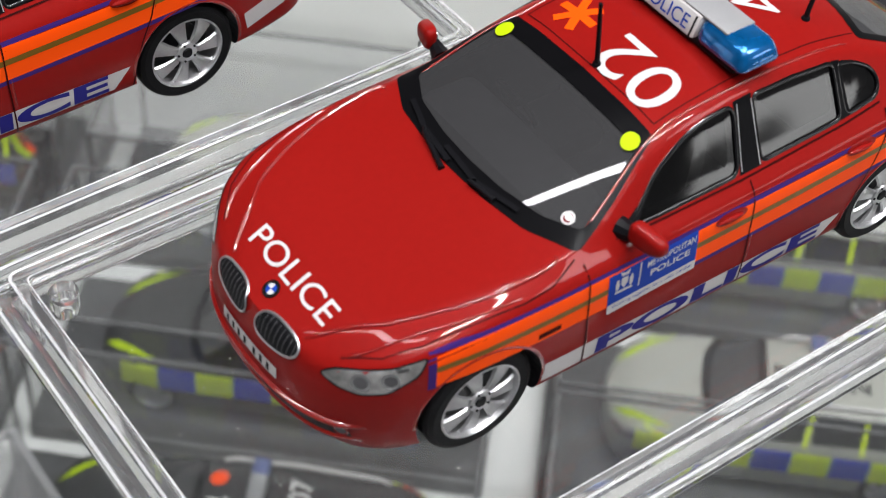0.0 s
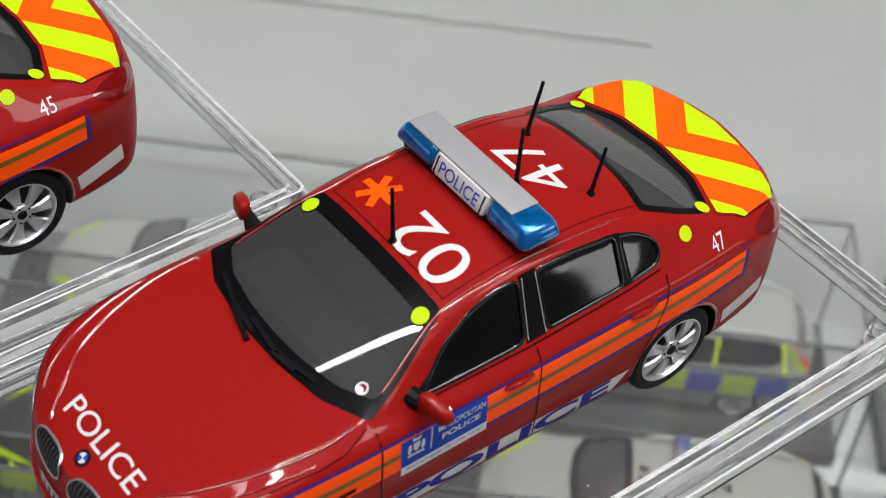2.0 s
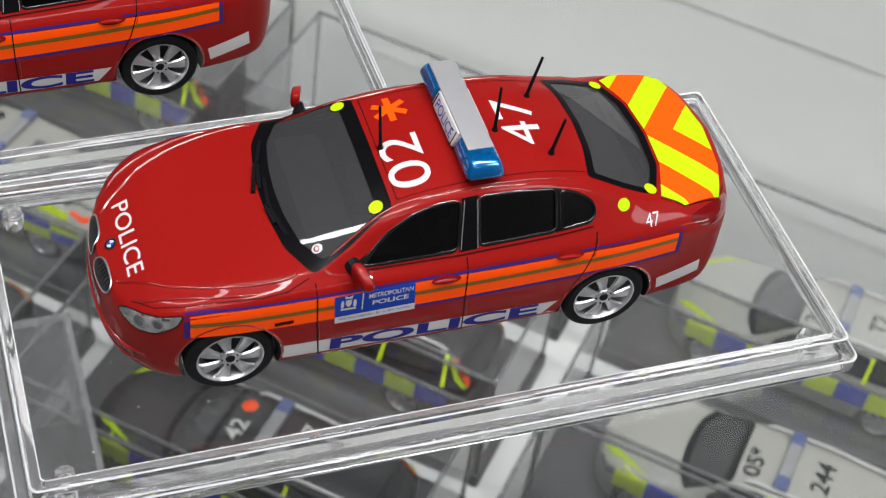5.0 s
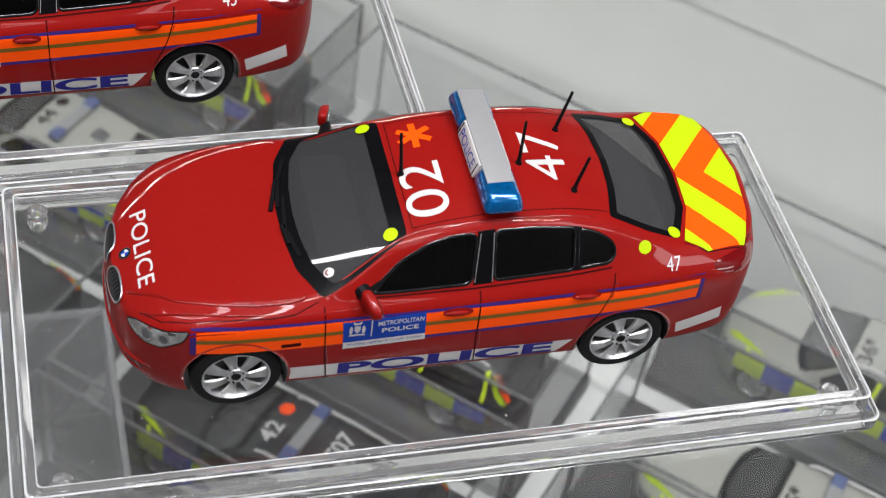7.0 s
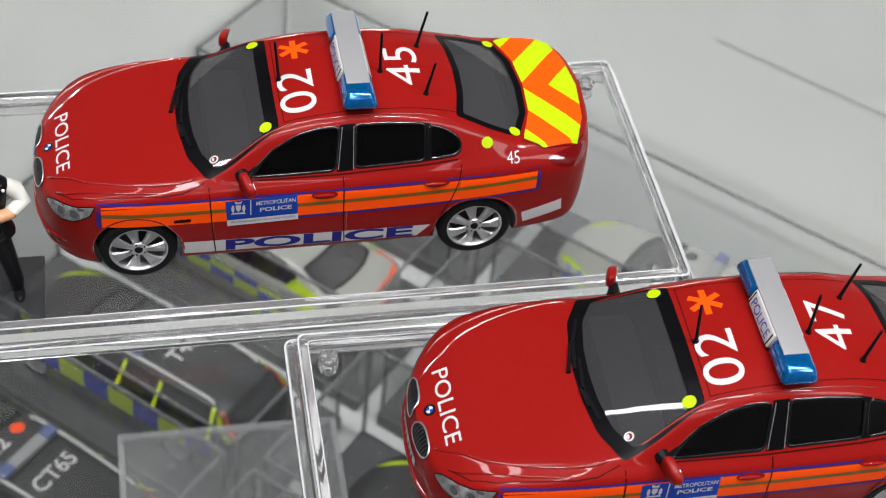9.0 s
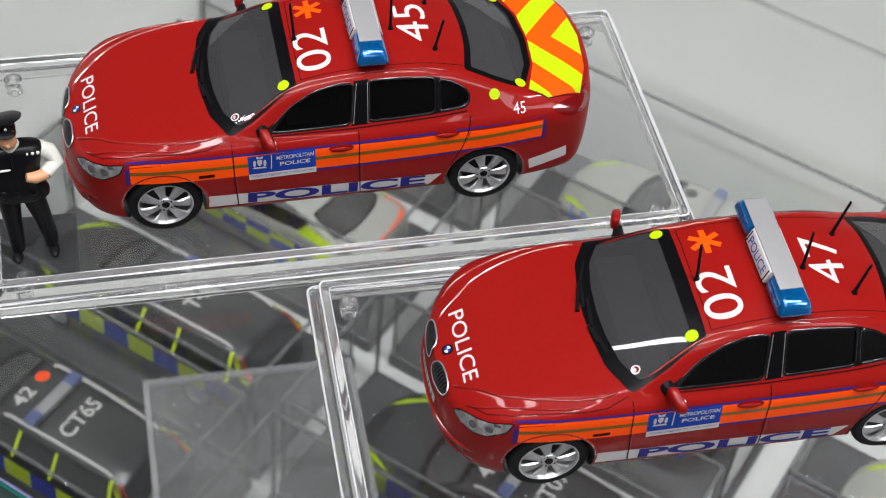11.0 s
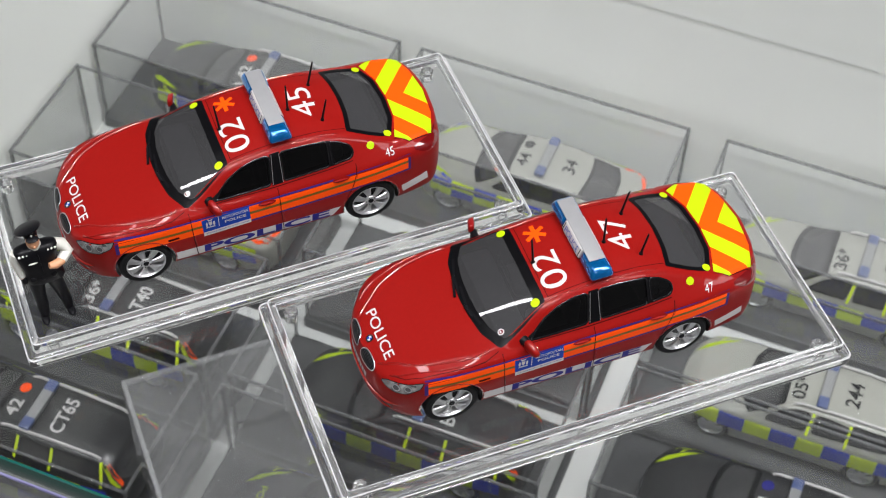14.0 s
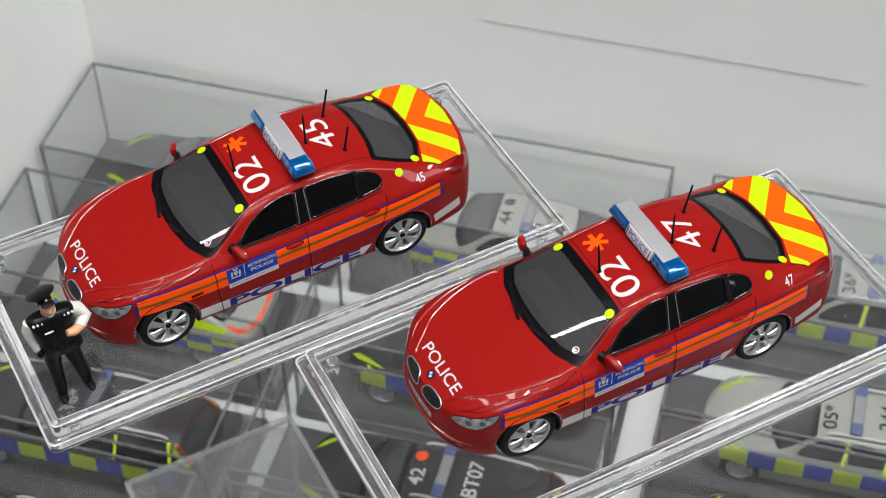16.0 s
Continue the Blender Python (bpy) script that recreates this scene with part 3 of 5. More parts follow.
def side_decals(car, way):
    """Stripes, badge and lettering of one flank; x grows to the rear."""
    flip = 1 if way == "left" else -1

    def add(name, bm, mat, lift, label=""):
        part(name, lay(bm, way, lift), mat, car, label, smooth=60)

    mid = curve_of([(-41, 17.0), (-19, 17.6), (0, 17.9), (20, 18.6), (46, 20.2)])

    def band(lo, hi, x0, x1):
        bm = bmesh.new()
        use = [x for x in np.linspace(x0, x1, max(3, int((x1 - x0) / 1.3)))]
        rows = []
        for x in use:
            z0, z1 = mid(x) + lo, min(mid(x) + hi, shoulder(x) - (0.15 if hi > 3 else 0.95 if hi > 2 else -9))
            rows.append([bm.verts.new((x, z0 + (z1 - z0) * k / 3, 0)) for k in range(4)])
        for a, b in zip(rows, rows[1:]):
            for k in range(3):
                bm.faces.new((a[k], a[k + 1], b[k + 1], b[k]))
        return bm

    add("blue_border", band(2.4, 3.15, -41, 46), BORDER, 0.05, "thin blue border line")
    add("blue_border", band(-3.5, -2.8, -2.5, 46), BORDER, 0.05, "thin blue border line")
    add("blue_border", band(-3.0, 2.6, -41.2, -40.2), BORDER, 0.05, "thin blue border line")
    add("blue_border", band(-2.8, 2.6, 45.2, 46.0), BORDER, 0.05, "thin blue border line")
    add("orange_stripe", band(-2.8, 2.5, -40.2, 45.2), ORANGE, 0.06, "fluorescent orange side stripe")
    add("olive_line", band(-0.45, 0.45, -40.2, 45.2), OLIVE, 0.09, "olive line along the stripe")
    badge = [(-16.4, 13.6), (-2.6, 14.2), (-2.9, 20.6), (-16.7, 19.9)]
    add("badge", polygon_bm(badge), BADGE, 0.13, "blue badge panel")
    add("badge_strip", polygon_bm([(-16.4, 13.6), (-2.6, 14.2), (-2.65, 15.7), (-16.45, 15.1)]), WHITE, 0.16, "white strip under the badge")

    def words(w, h, wd, x, z, mat, lift, thick=0.0, name="lettering", slant=0.0):
        bm = text_bm(w, h, wd, thick)
        slice_bm(bm, 1.2)
        for v in bm.verts:
            v.co.x, v.co.y = x + flip * v.co.x, z + v.co.y + slant * v.co.x
        add(name, bm, mat, lift)

    words("METROPOLITAN", 1.05, 7.6, -7.0, 19.2, WHITE, 0.17, 0.01, "badge_lettering", 0.045)
    words("POLICE", 1.05, 6.2, -7.0, 17.5, WHITE, 0.17, 0.02, "badge_lettering", 0.045)
    words("Working together for a safer London", 0.75, 12.6, -9.5, 14.75, BADGE, 0.2, 0.0, "badge_lettering", 0.045)
    shield = [(-14.75, 18.9), (-13.75, 18.9), (-13.75, 17.9), (-14.25, 17.2), (-14.75, 17.9)]
    for outline_ in (shield, disc_points(-15.3, 18.0, 0.3, 0.95, 10), disc_points(-13.2, 18.0, 0.3, 0.95, 10), [(-14.8, 19.2), (-13.7, 19.2), (-13.5, 19.9), (-14.25, 19.6), (-15.0, 19.9)], [(-15.7, 16.6), (-12.8, 16.6), (-13.1, 17.0), (-15.4, 17.0)]):
        add("crest", polygon_bm(outline_), WHITE, 0.17, "white crest")
    add("badge_line", polygon_bm([(-11.95, 16.2), (-11.75, 16.2), (-11.75, 20), (-11.95, 20)]), WHITE, 0.16)
    add("white_band", polygon_bm([(-24.8, 6.2), (21.6, 6.6), (24.2, 9.8), (-24.8, 9.6)]), WHITE, 0.05, "white band along the sill")
    words("POLICE", 3.2, 37.5, 2.0, 8.15, BLUE, 0.1, 0.035, "lettering", 0.006)
    add("rear_panel", polygon_bm([(43.6, 7.9), (51.6, 10.2), (51.2, 13.3), (43.0, 10.9)]), WHITE, 0.06, "white reflective panel")
    out = -1 if way == "left" else 1
    slope, _ = facing([(35.0, out * 16.6, 26.9)], (0.25, out * 0.7, 0.66))
    part("dot", lay(polygon_bm(disc_points(0, 0, 1.15)), slope, 0.12), YELLOW, car, "yellow dot")
    for x0, z0, x1, z1 in ((-19.7, 22.4, -18.6, 5.2), (6.2, 23.0, 6.9, 5.6)):
        add("panel_gap", strip_bm([(x0, z0), ((x0 + x1) / 2 - 0.2, (z0 + z1) / 2), (x1, z1)], 0.24), GAP, 0.12)
    add("panel_gap", strip_bm([(29.6, 24.0), (29.2, 21.5), (28.0, 17.0), (26.4, 13.5), (25.2, 10.0), (24.6, 6.0)], 0.24), GAP, 0.12)
    for k, win in enumerate((FRONT_WINDOW, REAR_WINDOW, QUARTER)):
        part("window_seal", bead(ring_bm(grown(win, 0.34), grown(win, -0.12)), way, 0.06, 0.16), TRIM, car, "black window surround", smooth=80)
        add("side_window", polygon_bm(win, 2.0), SIDEPANE, -0.15, "tinted side window")
    add("door_pillar", polygon_bm([(5.0, 23.8), (8.4, 24.0), (8.8, 31.9), (5.9, 31.7)]), SEAL, 0.09, "black door pillar")
    for x0, x1 in ((5.3, 6.35), (8.25, 8.6)):
        add("pillar_trim", strip_bm([(x0, 24.1), (x1, 31.4)], 0.13), SILVER, 0.14, "thin bright pillar edge")
    add("door_pillar", polygon_bm([(22.0, 24.8), (23.7, 24.9), (23.7, 30.9), (22.3, 31.2)]), SEAL, 0.17, "black door pillar")
    add("window_line", strip_bm([(-11.6, 23.1), (5.0, 23.35), (22.5, 24.25), (29.0, 24.8)], 0.22), GAP, 0.12)
    add("mirror_foot", polygon_bm([(-14.6, 23.1), (-11.4, 23.4), (-8.6, 26.4), (-11.0, 25.2)]), BLACK, 0.09)
    for hx, hz in ((2.3, 19.9), (24.4, 21.0)):
        y = -1 if way == "left" else 1
        bm = bmesh.new()
        bmesh.ops.create_uvsphere(bm, u_segments=16, v_segments=8, radius=1)
        bmesh.ops.scale(bm, vec=(2.1, 0.4, 0.45), verts=bm.verts)
        bmesh.ops.translate(bm, vec=(hx, y * (half_width(hx) - 0.05), hz), verts=bm.verts)
        handle = part("door_handle", bm, RED, car, "red door handle")
        part("handle_recess", lay(polygon_bm(disc_points(hx + 0.2, hz + 0.1, 2.6, 0.95), 0.8), way, 0.13), RED, handle)
    for ridge in ([(-19.3, 22.2), (-19.2, 14.0), (-18.2, 6.0)], [(6.6, 22.8), (7.0, 14.0), (7.3, 6.2)], [(30.0, 23.9), (29.6, 21.4), (28.4, 17.0), (26.8, 13.4)]):
        part("door_edge", ridge_bm(ridge, 0.15, 0.09, way), REDEDGE, car, smooth=80)
    for cx in (-33.6, 33.6):
        lip = [(cx + 8.8 * math.cos(radians(a)), 7.7 + 8.8 * math.sin(radians(a))) for a in range(-8, 189, 14)]
        part("arch_lip", ridge_bm(lip, 0.26, 0.16, way), REDEDGE, car, smooth=80)
    part("sill_edge", ridge_bm([(-24.0, 5.0), (-8.0, 5.2), (8.0, 5.3), (24.0, 5.5)], 0.3, 0.22, way), REDEDGE, car, smooth=80)
    add("side_lamp", polygon_bm([(-26.6, 15.1), (-23.4, 15.3), (-23.4, 16.1), (-26.6, 15.9)]), GAP, 0.14, "small side lamp")


def number_side(car, words_, way):
    flip = 1 if way == "left" else -1
    bm = text_bm(words_, 1.7, 2.6, 0.0)
    slice_bm(bm, 1.2)
    for v in bm.verts:
        v.co.x, v.co.y = 40.1 + flip * v.co.x, 24.35 + v.co.y
    part("number", lay(bm, way, 0.1), WHITE, car, "small white number")


def top_words(car, words_, height, width, x, y, mat, turn, thick=0.02, name="lettering", label=""):
    """Letters on the top of the car. turn 1: they stand with their heads to the nose, -1: to the tail."""
    bm = text_bm(words_, height, width, thick)
    slice_bm(bm, 1.2)
    for v in bm.verts:
        a, b = v.co.x, v.co.y
        v.co.x, v.co.y = x - turn * b, y + turn * a
    part(name, lay(bm, "top", 0.08), mat, car, label)


def cabin_parts(car):
    """Seats, dashboard and wheel behind the glass."""
    part("dashboard", box(-19, -10, -15.5, 15.5, 14, 22.6, 1.5), CABIN, car, "dark grey dashboard")
    for y in (-8, 8):
        seat = part("seat", box(-6.5, 3.5, y - 5, y + 5, 12.2, 16, 1.2), CABIN, car, "dark grey seat")
        part("seat_back", box(2.6, 5.6, y - 5, y + 5, 14, 26, 1.3), CABIN, seat)
        part("headrest", box(3.6, 5.6, y - 2.4, y + 2.4, 26.2, 29, 0.8), CABIN, seat)
    bench = part("rear_bench", box(14, 25, -14, 14, 12.2, 16.5, 1.2), CABIN, car, "dark grey rear bench")
    part("bench_back", box(24, 28, -14, 14, 15, 25.5, 1.3), CABIN, bench)
    part("parcel_shelf", box(28, 42, -14.5, 14.5, 22.5, 23.6, 0.2), CABIN, car)
    hoop = bmesh.new()
    for k in range(24):
        a, b = 2 * math.pi * k / 24, 2 * math.pi * (k + 1) / 24
        tube([(0, 3.6 * math.cos(a), 3.6 * math.sin(a)), (0, 3.6 * math.cos(b), 3.6 * math.sin(b))], 0.4, 6, hoop)
    part("steering_wheel", hoop, BLACK, car, m=Matrix.Translation((-8.5 * MM, 8 * MM, 21.5 * MM)) @ Matrix.Rotation(radians(-25), 4, "Y"))


def nose_parts(car):
    """Grille, lamps, plate and shut lines of the front and the tail lamps."""
    for s in (-1, 1):
        way, line = facing([(x, s * y, z) for x, y, z in ((-52.4, 1.0, 14.0), (-51.9, 1.2, 15.9), (-50.9, 2.6, 16.7), (-50.5, 6.6, 16.7), (-50.7, 8.5, 16.1), (-51.3, 8.7, 15.0), (-51.9, 7.2, 13.9), (-52.4, 3.0, 13.3))], (-0.9, 0, 0.45))
        line = rounded(line, 2)
        ring = bead(ring_bm(grown(line, 0.12), grown(line, -0.16), 0.6), way, 0.34, 0.12)
        grille = part("grille", lay(polygon_bm(line, 0.7), way, 0.2), BLACK, car, "black kidney-shaped grille")
        part("grille_frame", ring, SILVER, grille, "chrome grille frame")
        lo, hi = min(p[0] for p in line), max(p[0] for p in line)
        for k in range(9):
            x = lo + (hi - lo) * (k + 0.9) / 9.8
            inside = [p[1] for p in line if abs(p[0] - x) < 0.9]
            if not inside:
                continue
            part("grille_bar", lay(strip_bm([(x, min(inside) + 0.35), (x, max(inside) - 0.35)], 0.1, 0.5), way, 0.3), CABIN, grille)
        way, line = facing([(x, s * y, z) for x, y, z in ((-50.5, 11.6, 15.0), (-49.2, 12.9, 16.2), (-46.9, 16.0, 17.3), (-44.6, 17.9, 18.0), (-41.0, 19.5, 19.2), (-42.3, 19.6, 16.8), (-45.4, 18.2, 14.3), (-47.9, 16.2, 13.7), (-49.6, 13.8, 14.1))], (-0.62, s * 0.66, 0.42))
        line = fillet(line, 0.8)
        lamp = part("headlamp", lay(polygon_bm(line, 0.8), way, 0.05), LENS, car, "clear headlamp with a silver inside")
        part("lamp_rim", lay(ring_bm(grown(line, 0.1), grown(line, -0.12)), way, 0.08), BLACK, lamp, "dark lamp seal")
        for fx, fy, fz, r in ((-47.2, 15.5, 15.3, 1.2), (-44.6, 17.6, 16.0, 1.05)):
            w2, _ = facing([(fx, s * fy, fz)], (-0.62, s * 0.66, 0.42))
            part("lamp_bulb", lay(polygon_bm(disc_points(0, 0, r * 0.8, n=16), 0.5), w2, 0.1), CABIN, lamp)
            part("lamp_ring", lay(ring_bm(disc_points(0, 0, r, n=16), disc_points(0, 0, r * 0.72, n=16), 0.3), w2, 0.14), SILVER, lamp)
        part("turn_lamp", lay(strip_bm([(line[18][0], line[18][1] - 0.4), (line[24][0] * 0.7, line[24][1] * 0.7)], 0.5, 0.6), way, 0.1), CHROME, lamp)
        part("tail_lamp", lay(polygon_bm(rounded([(46.6, 23.5), (50, 24.4), (55.2, 24.4), (56.4, 22.8), (55.0, 21.6), (51.0, 21.4)], 1), 0.8), "left" if s < 0 else "right", 0.07), TAIL, car, "dark red tail lamp")
        way, _ = facing([(-48.8, s * 14.3, 6.6)], (-0.8, s * 0.6, 0.1))
        part("fog_lamp", lay(polygon_bm(disc_points(0, 0, 0.75, 0.65), 0.5), way, 0.08), CABIN, car, "small round fog lamp")
        part("fog_rim", bead(ring_bm(disc_points(0, 0, 0.95, 0.85), disc_points(0, 0, 0.7, 0.6), 0.4), way, 0.08, 0.1), REDEDGE, car)
        part("bonnet_gap", lay(strip_bm([(-48.4, s * 13.0), (-45.3, s * 16.5), (-41.2, s * 18.4), (-34.8, s * 19.5), (-28.4, s * 20.2), (-24.4, s * 20.1), (-20.5, s * 18.8)], 0.17), "top", 0.05), GAP, car)
        edge = ((-50.2, 7.8), (-48.8, 9.1), (-45.5, 11.5), (-42.6, 14.0), (-36.6, 16.5), (-30.3, 18.0), (-25.1, 18.4), (-22.7, 18.1), (-22.3, 17.4))
        part("wing_ridge", ridge_bm([(x, s * y) for x, y in ((-48.6, 12.6), (-46.6, 14.6), (-43.0, 16.2), (-36.8, 18.3), (-32.2, 19.2), (-28.3, 19.6))], 0.22, 0.32), REDEDGE, car, smooth=80)
        part("bonnet_ridge", ridge_bm([(x, s * y) for x, y in edge], 0.28, 0.3), REDEDGE, car, smooth=80)
        part("roof_seam", lay(strip_bm([(-4.7, s * 12.2), (3, s * 12.0), (10.4, s * 11.8), (20, s * 11.6), (29.1, s * 11.6)], 0.17), "top", 0.04), GAP, car)
        part("roof_edge", ridge_bm([(-18.5, s * 17.0), (-13.0, s * 15.4), (-8.0, s * 13.9), (-4.6, s * 13.0), (3, s * 13.0), (10.4, s * 13.0), (20, s * 12.9), (27.5, s * 13.0)], 0.22, 0.2), REDEDGE, car, smooth=80)
        part("boot_gap", lay(strip_bm([(42.6, s * 15.6), (46.6, s * 17.3), (53.5, s * 16.3), (55.6, s * 13.6)], 0.16), "top", 0.04), GAP, car)
    part("roof_seam", lay(strip_bm([(-4.6, -12.2), (-4.8, -6), (-4.9, 0), (-4.8, 6), (-4.6, 12.2)], 0.17), "top", 0.04), GAP, car)
    front, _ = facing([(-52.8, 0, 10.2)], (-1, 0, 0.1))
    plate = part("number_plate", lay(polygon_bm([(-6.0, -0.85), (6.0, -0.85), (6.0, 0.95), (-6.0, 0.95)], 0.8), front, 0.18), WHITE, car, "white number plate")
    for x in (-4.6, -3.2, -1.9, -0.5, 1.6, 3.0, 4.4):
        part("plate_bar", lay(polygon_bm([(x - 0.28, -0.55), (x + 0.28, -0.55), (x + 0.28, 0.62), (x - 0.28, 0.62)], 0.8), front, 0.24), BLACK, plate)
    part("intake", lay(strip_bm([(-15.5, -3.3), (-12, -3.9), (-6, -4.15), (0, -4.2), (6, -4.15), (12, -3.9), (15.5, -3.3)], 1.2), front, 0.1), BLACK, car, "dark lower air intake")
    part("bumper_lip", ridge_bm([(-16.8, -4.1), (-12, -4.85), (-6, -5.1), (0, -5.15), (6, -5.1), (12, -4.85), (16.8, -4.1)], 0.34, 0.5, front), REDEDGE, car, smooth=80)
    part("bumper_ridge", ridge_bm([(-17.0, -1.6), (-13.5, -2.3), (-9, -2.7), (0, -2.8), (9, -2.7), (13.5, -2.3), (17.0, -1.6)], 0.36, 0.55, front), REDEDGE, car, smooth=80)
    up = Matrix.Translation((-49.6, 0, 17.4)) @ Matrix.Rotation(radians(-24), 4, "Y")
    disc = part("roundel", lay(polygon_bm(disc_points(0, 0, 1.05, n=24), 0.6), up, 0.12), BLACK, car, "small blue and white round emblem")
    for k, mat in ((0, WHITE), (1, BADGE), (2, WHITE), (3, BADGE)):
        a0 = math.pi / 2 * k
        fan = [(0, 0)] + [(0.72 * math.cos(a0 + math.pi / 2 * i / 6), 0.72 * math.sin(a0 + math.pi / 2 * i / 6)) for i in range(7)]
        part("roundel_field", lay(polygon_bm(fan, 0.5), up, 0.18), mat, disc)
    part("roundel_rim", lay(ring_bm(disc_points(0, 0, 1.15, n=24), disc_points(0, 0, 1.02, n=24), 0.3), up, 0.18), CHROME, disc)


def red_car(m, number, label):
    car = empty("model_police_car", m, label, "model car", "red model police cars")
    ob = new("body", BODY)
    ob.parent = car
    for x in (-33.6, 33.6):
        for y in (-20.4, 20.4):
            wheel_at(car, x, y)
    side_decals(car, "left")
    side_decals(car, "right")
    number_side(car, number, "left")
    number_side(car, number, "right")
    # glass
    part("windscreen", smooth_sheet(lay(polygon_bm(SCREEN, 2.0), "top", -0.12), SCREEN_BEND), PANE, car, "tinted windscreen")
    part("screen_band", bead(ring_bm(SCREEN_OUT, grown(SCREEN, -0.15)), "top", 0.07, 0.02), SEAL, car, "black border of the windscreen")
    part("rear_window", smooth_sheet(lay(polygon_bm(BACKLIGHT, 2.0), "top", -0.12), BACK_BEND), PANE, car, "tinted rear window")
    part("rear_band", bead(ring_bm(BACKLIGHT_OUT, grown(BACKLIGHT, -0.15)), "top", 0.07, 0.02), SEAL, car, "black border of the rear window")
    sticker = part("sticker", lay(polygon_bm(disc_points(-18.2, -14.4, 0.86)), "top", 0.16), WHITE, car, "small round sticker")
    part("sticker_mark", lay(polygon_bm(disc_points(-18.2, -14.4, 0.6)), "top", 0.2), TAIL, sticker)
    part("sticker_mark", lay(polygon_bm(disc_points(-18.3, -14.4, 0.22, 0.4)), "top", 0.24), WHITE, sticker)
    for line in ([(-21.4, 12.6), (-23.2, 7.5), (-24.1, 1.2)], [(-22.9, 3.4), (-23.6, -3.5), (-22.2, -10.2)]):
        wiper = part("wiper", lay(strip_bm(line, 0.7), "top", 0.55), BLACK, car, "black wiper")
        part("wiper_arm", tube([skin_at(line[-1][0] - 1.3, line[-1][1] * 0.7, 0.3), skin_at(line[1][0] - 0.7, line[1][1] * 0.9, 0.8), skin_at(line[1][0], line[1][1], 0.7)], [0.4, 0.32, 0.25]), BLACK, wiper)
    cabin_parts(car)
    nose_parts(car)
    for x, y in ((-8.1, -12.3), (-8.1, 12.3), (41.2, -13.6), (41.2, 13.6)):
        part("dot", lay(polygon_bm(disc_points(x, y, 1.15)), "top", 0.18), YELLOW, car, "yellow dot")
    # roof and bonnet lettering
    top_words(car, "02", 7.0, 11.4, -1.3, -5.0, WHITE, 1, 0.0)
    top_words(car, number, 6.8, 11.6, 20.3, 0.0, WHITE, 1, 0.0)
    top_words(car, "POLICE", 2.7, 16.4, -46.8, -0.4, WHITE, -1, 0.004)
    star = bmesh.new()
    for k in range(3):
        a = math.pi * k / 3 + 0.5
        c, s = math.cos(a), math.sin(a)
        star.faces.new([star.verts.new((-0.4 + c * p - s * q, 7.6 + s * p + c * q, 0.001 * k)) for p, q in ((-3.1, -0.58), (3.1, -0.58), (3.1, 0.58), (-3.1, 0.58))])
    part("asterisk", lay(slice_bm(star, 1.2), "top", 0.08), ORANGE, car, "orange asterisk on the roof")
    # chevrons on the boot lid
    sheet = slice_bm(polygon_bm([(42.8, -15.2), (45.3, -8), (45.9, 0), (45.3, 8), (42.8, 15.2), (46.6, 17.2), (53.8, 15.9), (56.2, 9.5), (57.2, 0), (56.2, -9.5), (53.8, -15.9), (46.6, -17.2)]), 0.9)
    for k in range(-6, 8):
        for s in (1, -1):
            bmesh.ops.bisect_plane(sheet, geom=sheet.verts[:] + sheet.edges[:] + sheet.faces[:], plane_co=(45.2 + 6.1 * k, 0, 0), plane_no=(1, -s * 0.85, 0), dist=1e-5)
    other = sheet.copy()
    for bm_, keep in ((sheet, 0), (other, 1)):
        doomed = [f for f in bm_.faces if math.floor((f.calc_center_median().x - 0.85 * abs(f.calc_center_median().y) - 45.2) / 6.1) % 2 != keep]
        bmesh.ops.delete(bm_, geom=doomed, context="FACES")
    part("chevron", lay(sheet, "top", 0.16), ORANGE, car, "fluorescent orange chevrons")
    part("chevron", lay(other, "top", 0.16), YELLOW, car, "fluorescent yellow chevrons")
    # light bar
    bar = part("light_bar", box(6.9, 12.9, -12.6, 12.6, 34.0, 35.2, 0.5), BLACK, car, "black foot of the light bar")
    def sloped(bm, ends=0):
        """Leans the long sides in, and the outer end too."""
        for v in bm.verts:
            k = max(0.0, (v.co.z - 35.0) / 3.1)
            v.co.x += (9.9 - v.co.x) * 0.30 * k
            if ends * v.co.y > 12:
                v.co.y -= ends * 1.3 * k
        return bm

    part("bar_middle", sloped(box(6.3, 13.5, -5.6, 5.6, 34.9, 38.0, 0.5)), WHITE, bar, "white middle of the light bar")
    part("blue_lens", sloped(box(6.2, 13.6, -14.4, -5.6, 34.8, 38.1, 1.3, seg=5), -1), BLUELENS, bar, "bright blue lens")
    part("blue_lens", sloped(box(6.2, 13.6, 5.6, 14.4, 34.8, 38.1, 1.3, seg=5), 1), BLUELENS, bar, "bright blue lens")
    part("bar_top", box(7.6, 12.2, -9.8, 12.4, 37.9, 38.25, 0.15), GREYTOP, bar, "silver grey top plate")
    bm = text_bm("POLICE", 1.8, 8.2, 0.0)
    for v in bm.verts:
        v.co = (6.86 + 0.35 * v.co.y - 0.13, -v.co.x, 36.5 + v.co.y)
    part("bar_lettering", bm, BADGE, bar)
    for y in (-4.9, 4.9):
        part("bar_line", sloped(box(6.22, 6.5, y - 0.14, y + 0.14, 35.2, 37.7)), BLACK, bar)
    for x, y, h, lean in ((-4.3, -0.9, 9.4, -0.9), (15.6, -1.7, 9.4, -0.2), (24.4, 6.5, 8.6, 1.6), (23.8, -8.0, 7.4, 1.3)):
        z = top_z(x) - 0.3 * (abs(y) > 5)
        bm = tube([(x, y, z - 0.2), (x, y, z + 0.5), (x + lean, y, z + h)], [0.42, 0.34, 0.26])
        lathe([(0, 0.45), (0.5, 0.4), (0.62, 0)], 12, bm, Matrix.Translation((x, y, z - 0.1)))
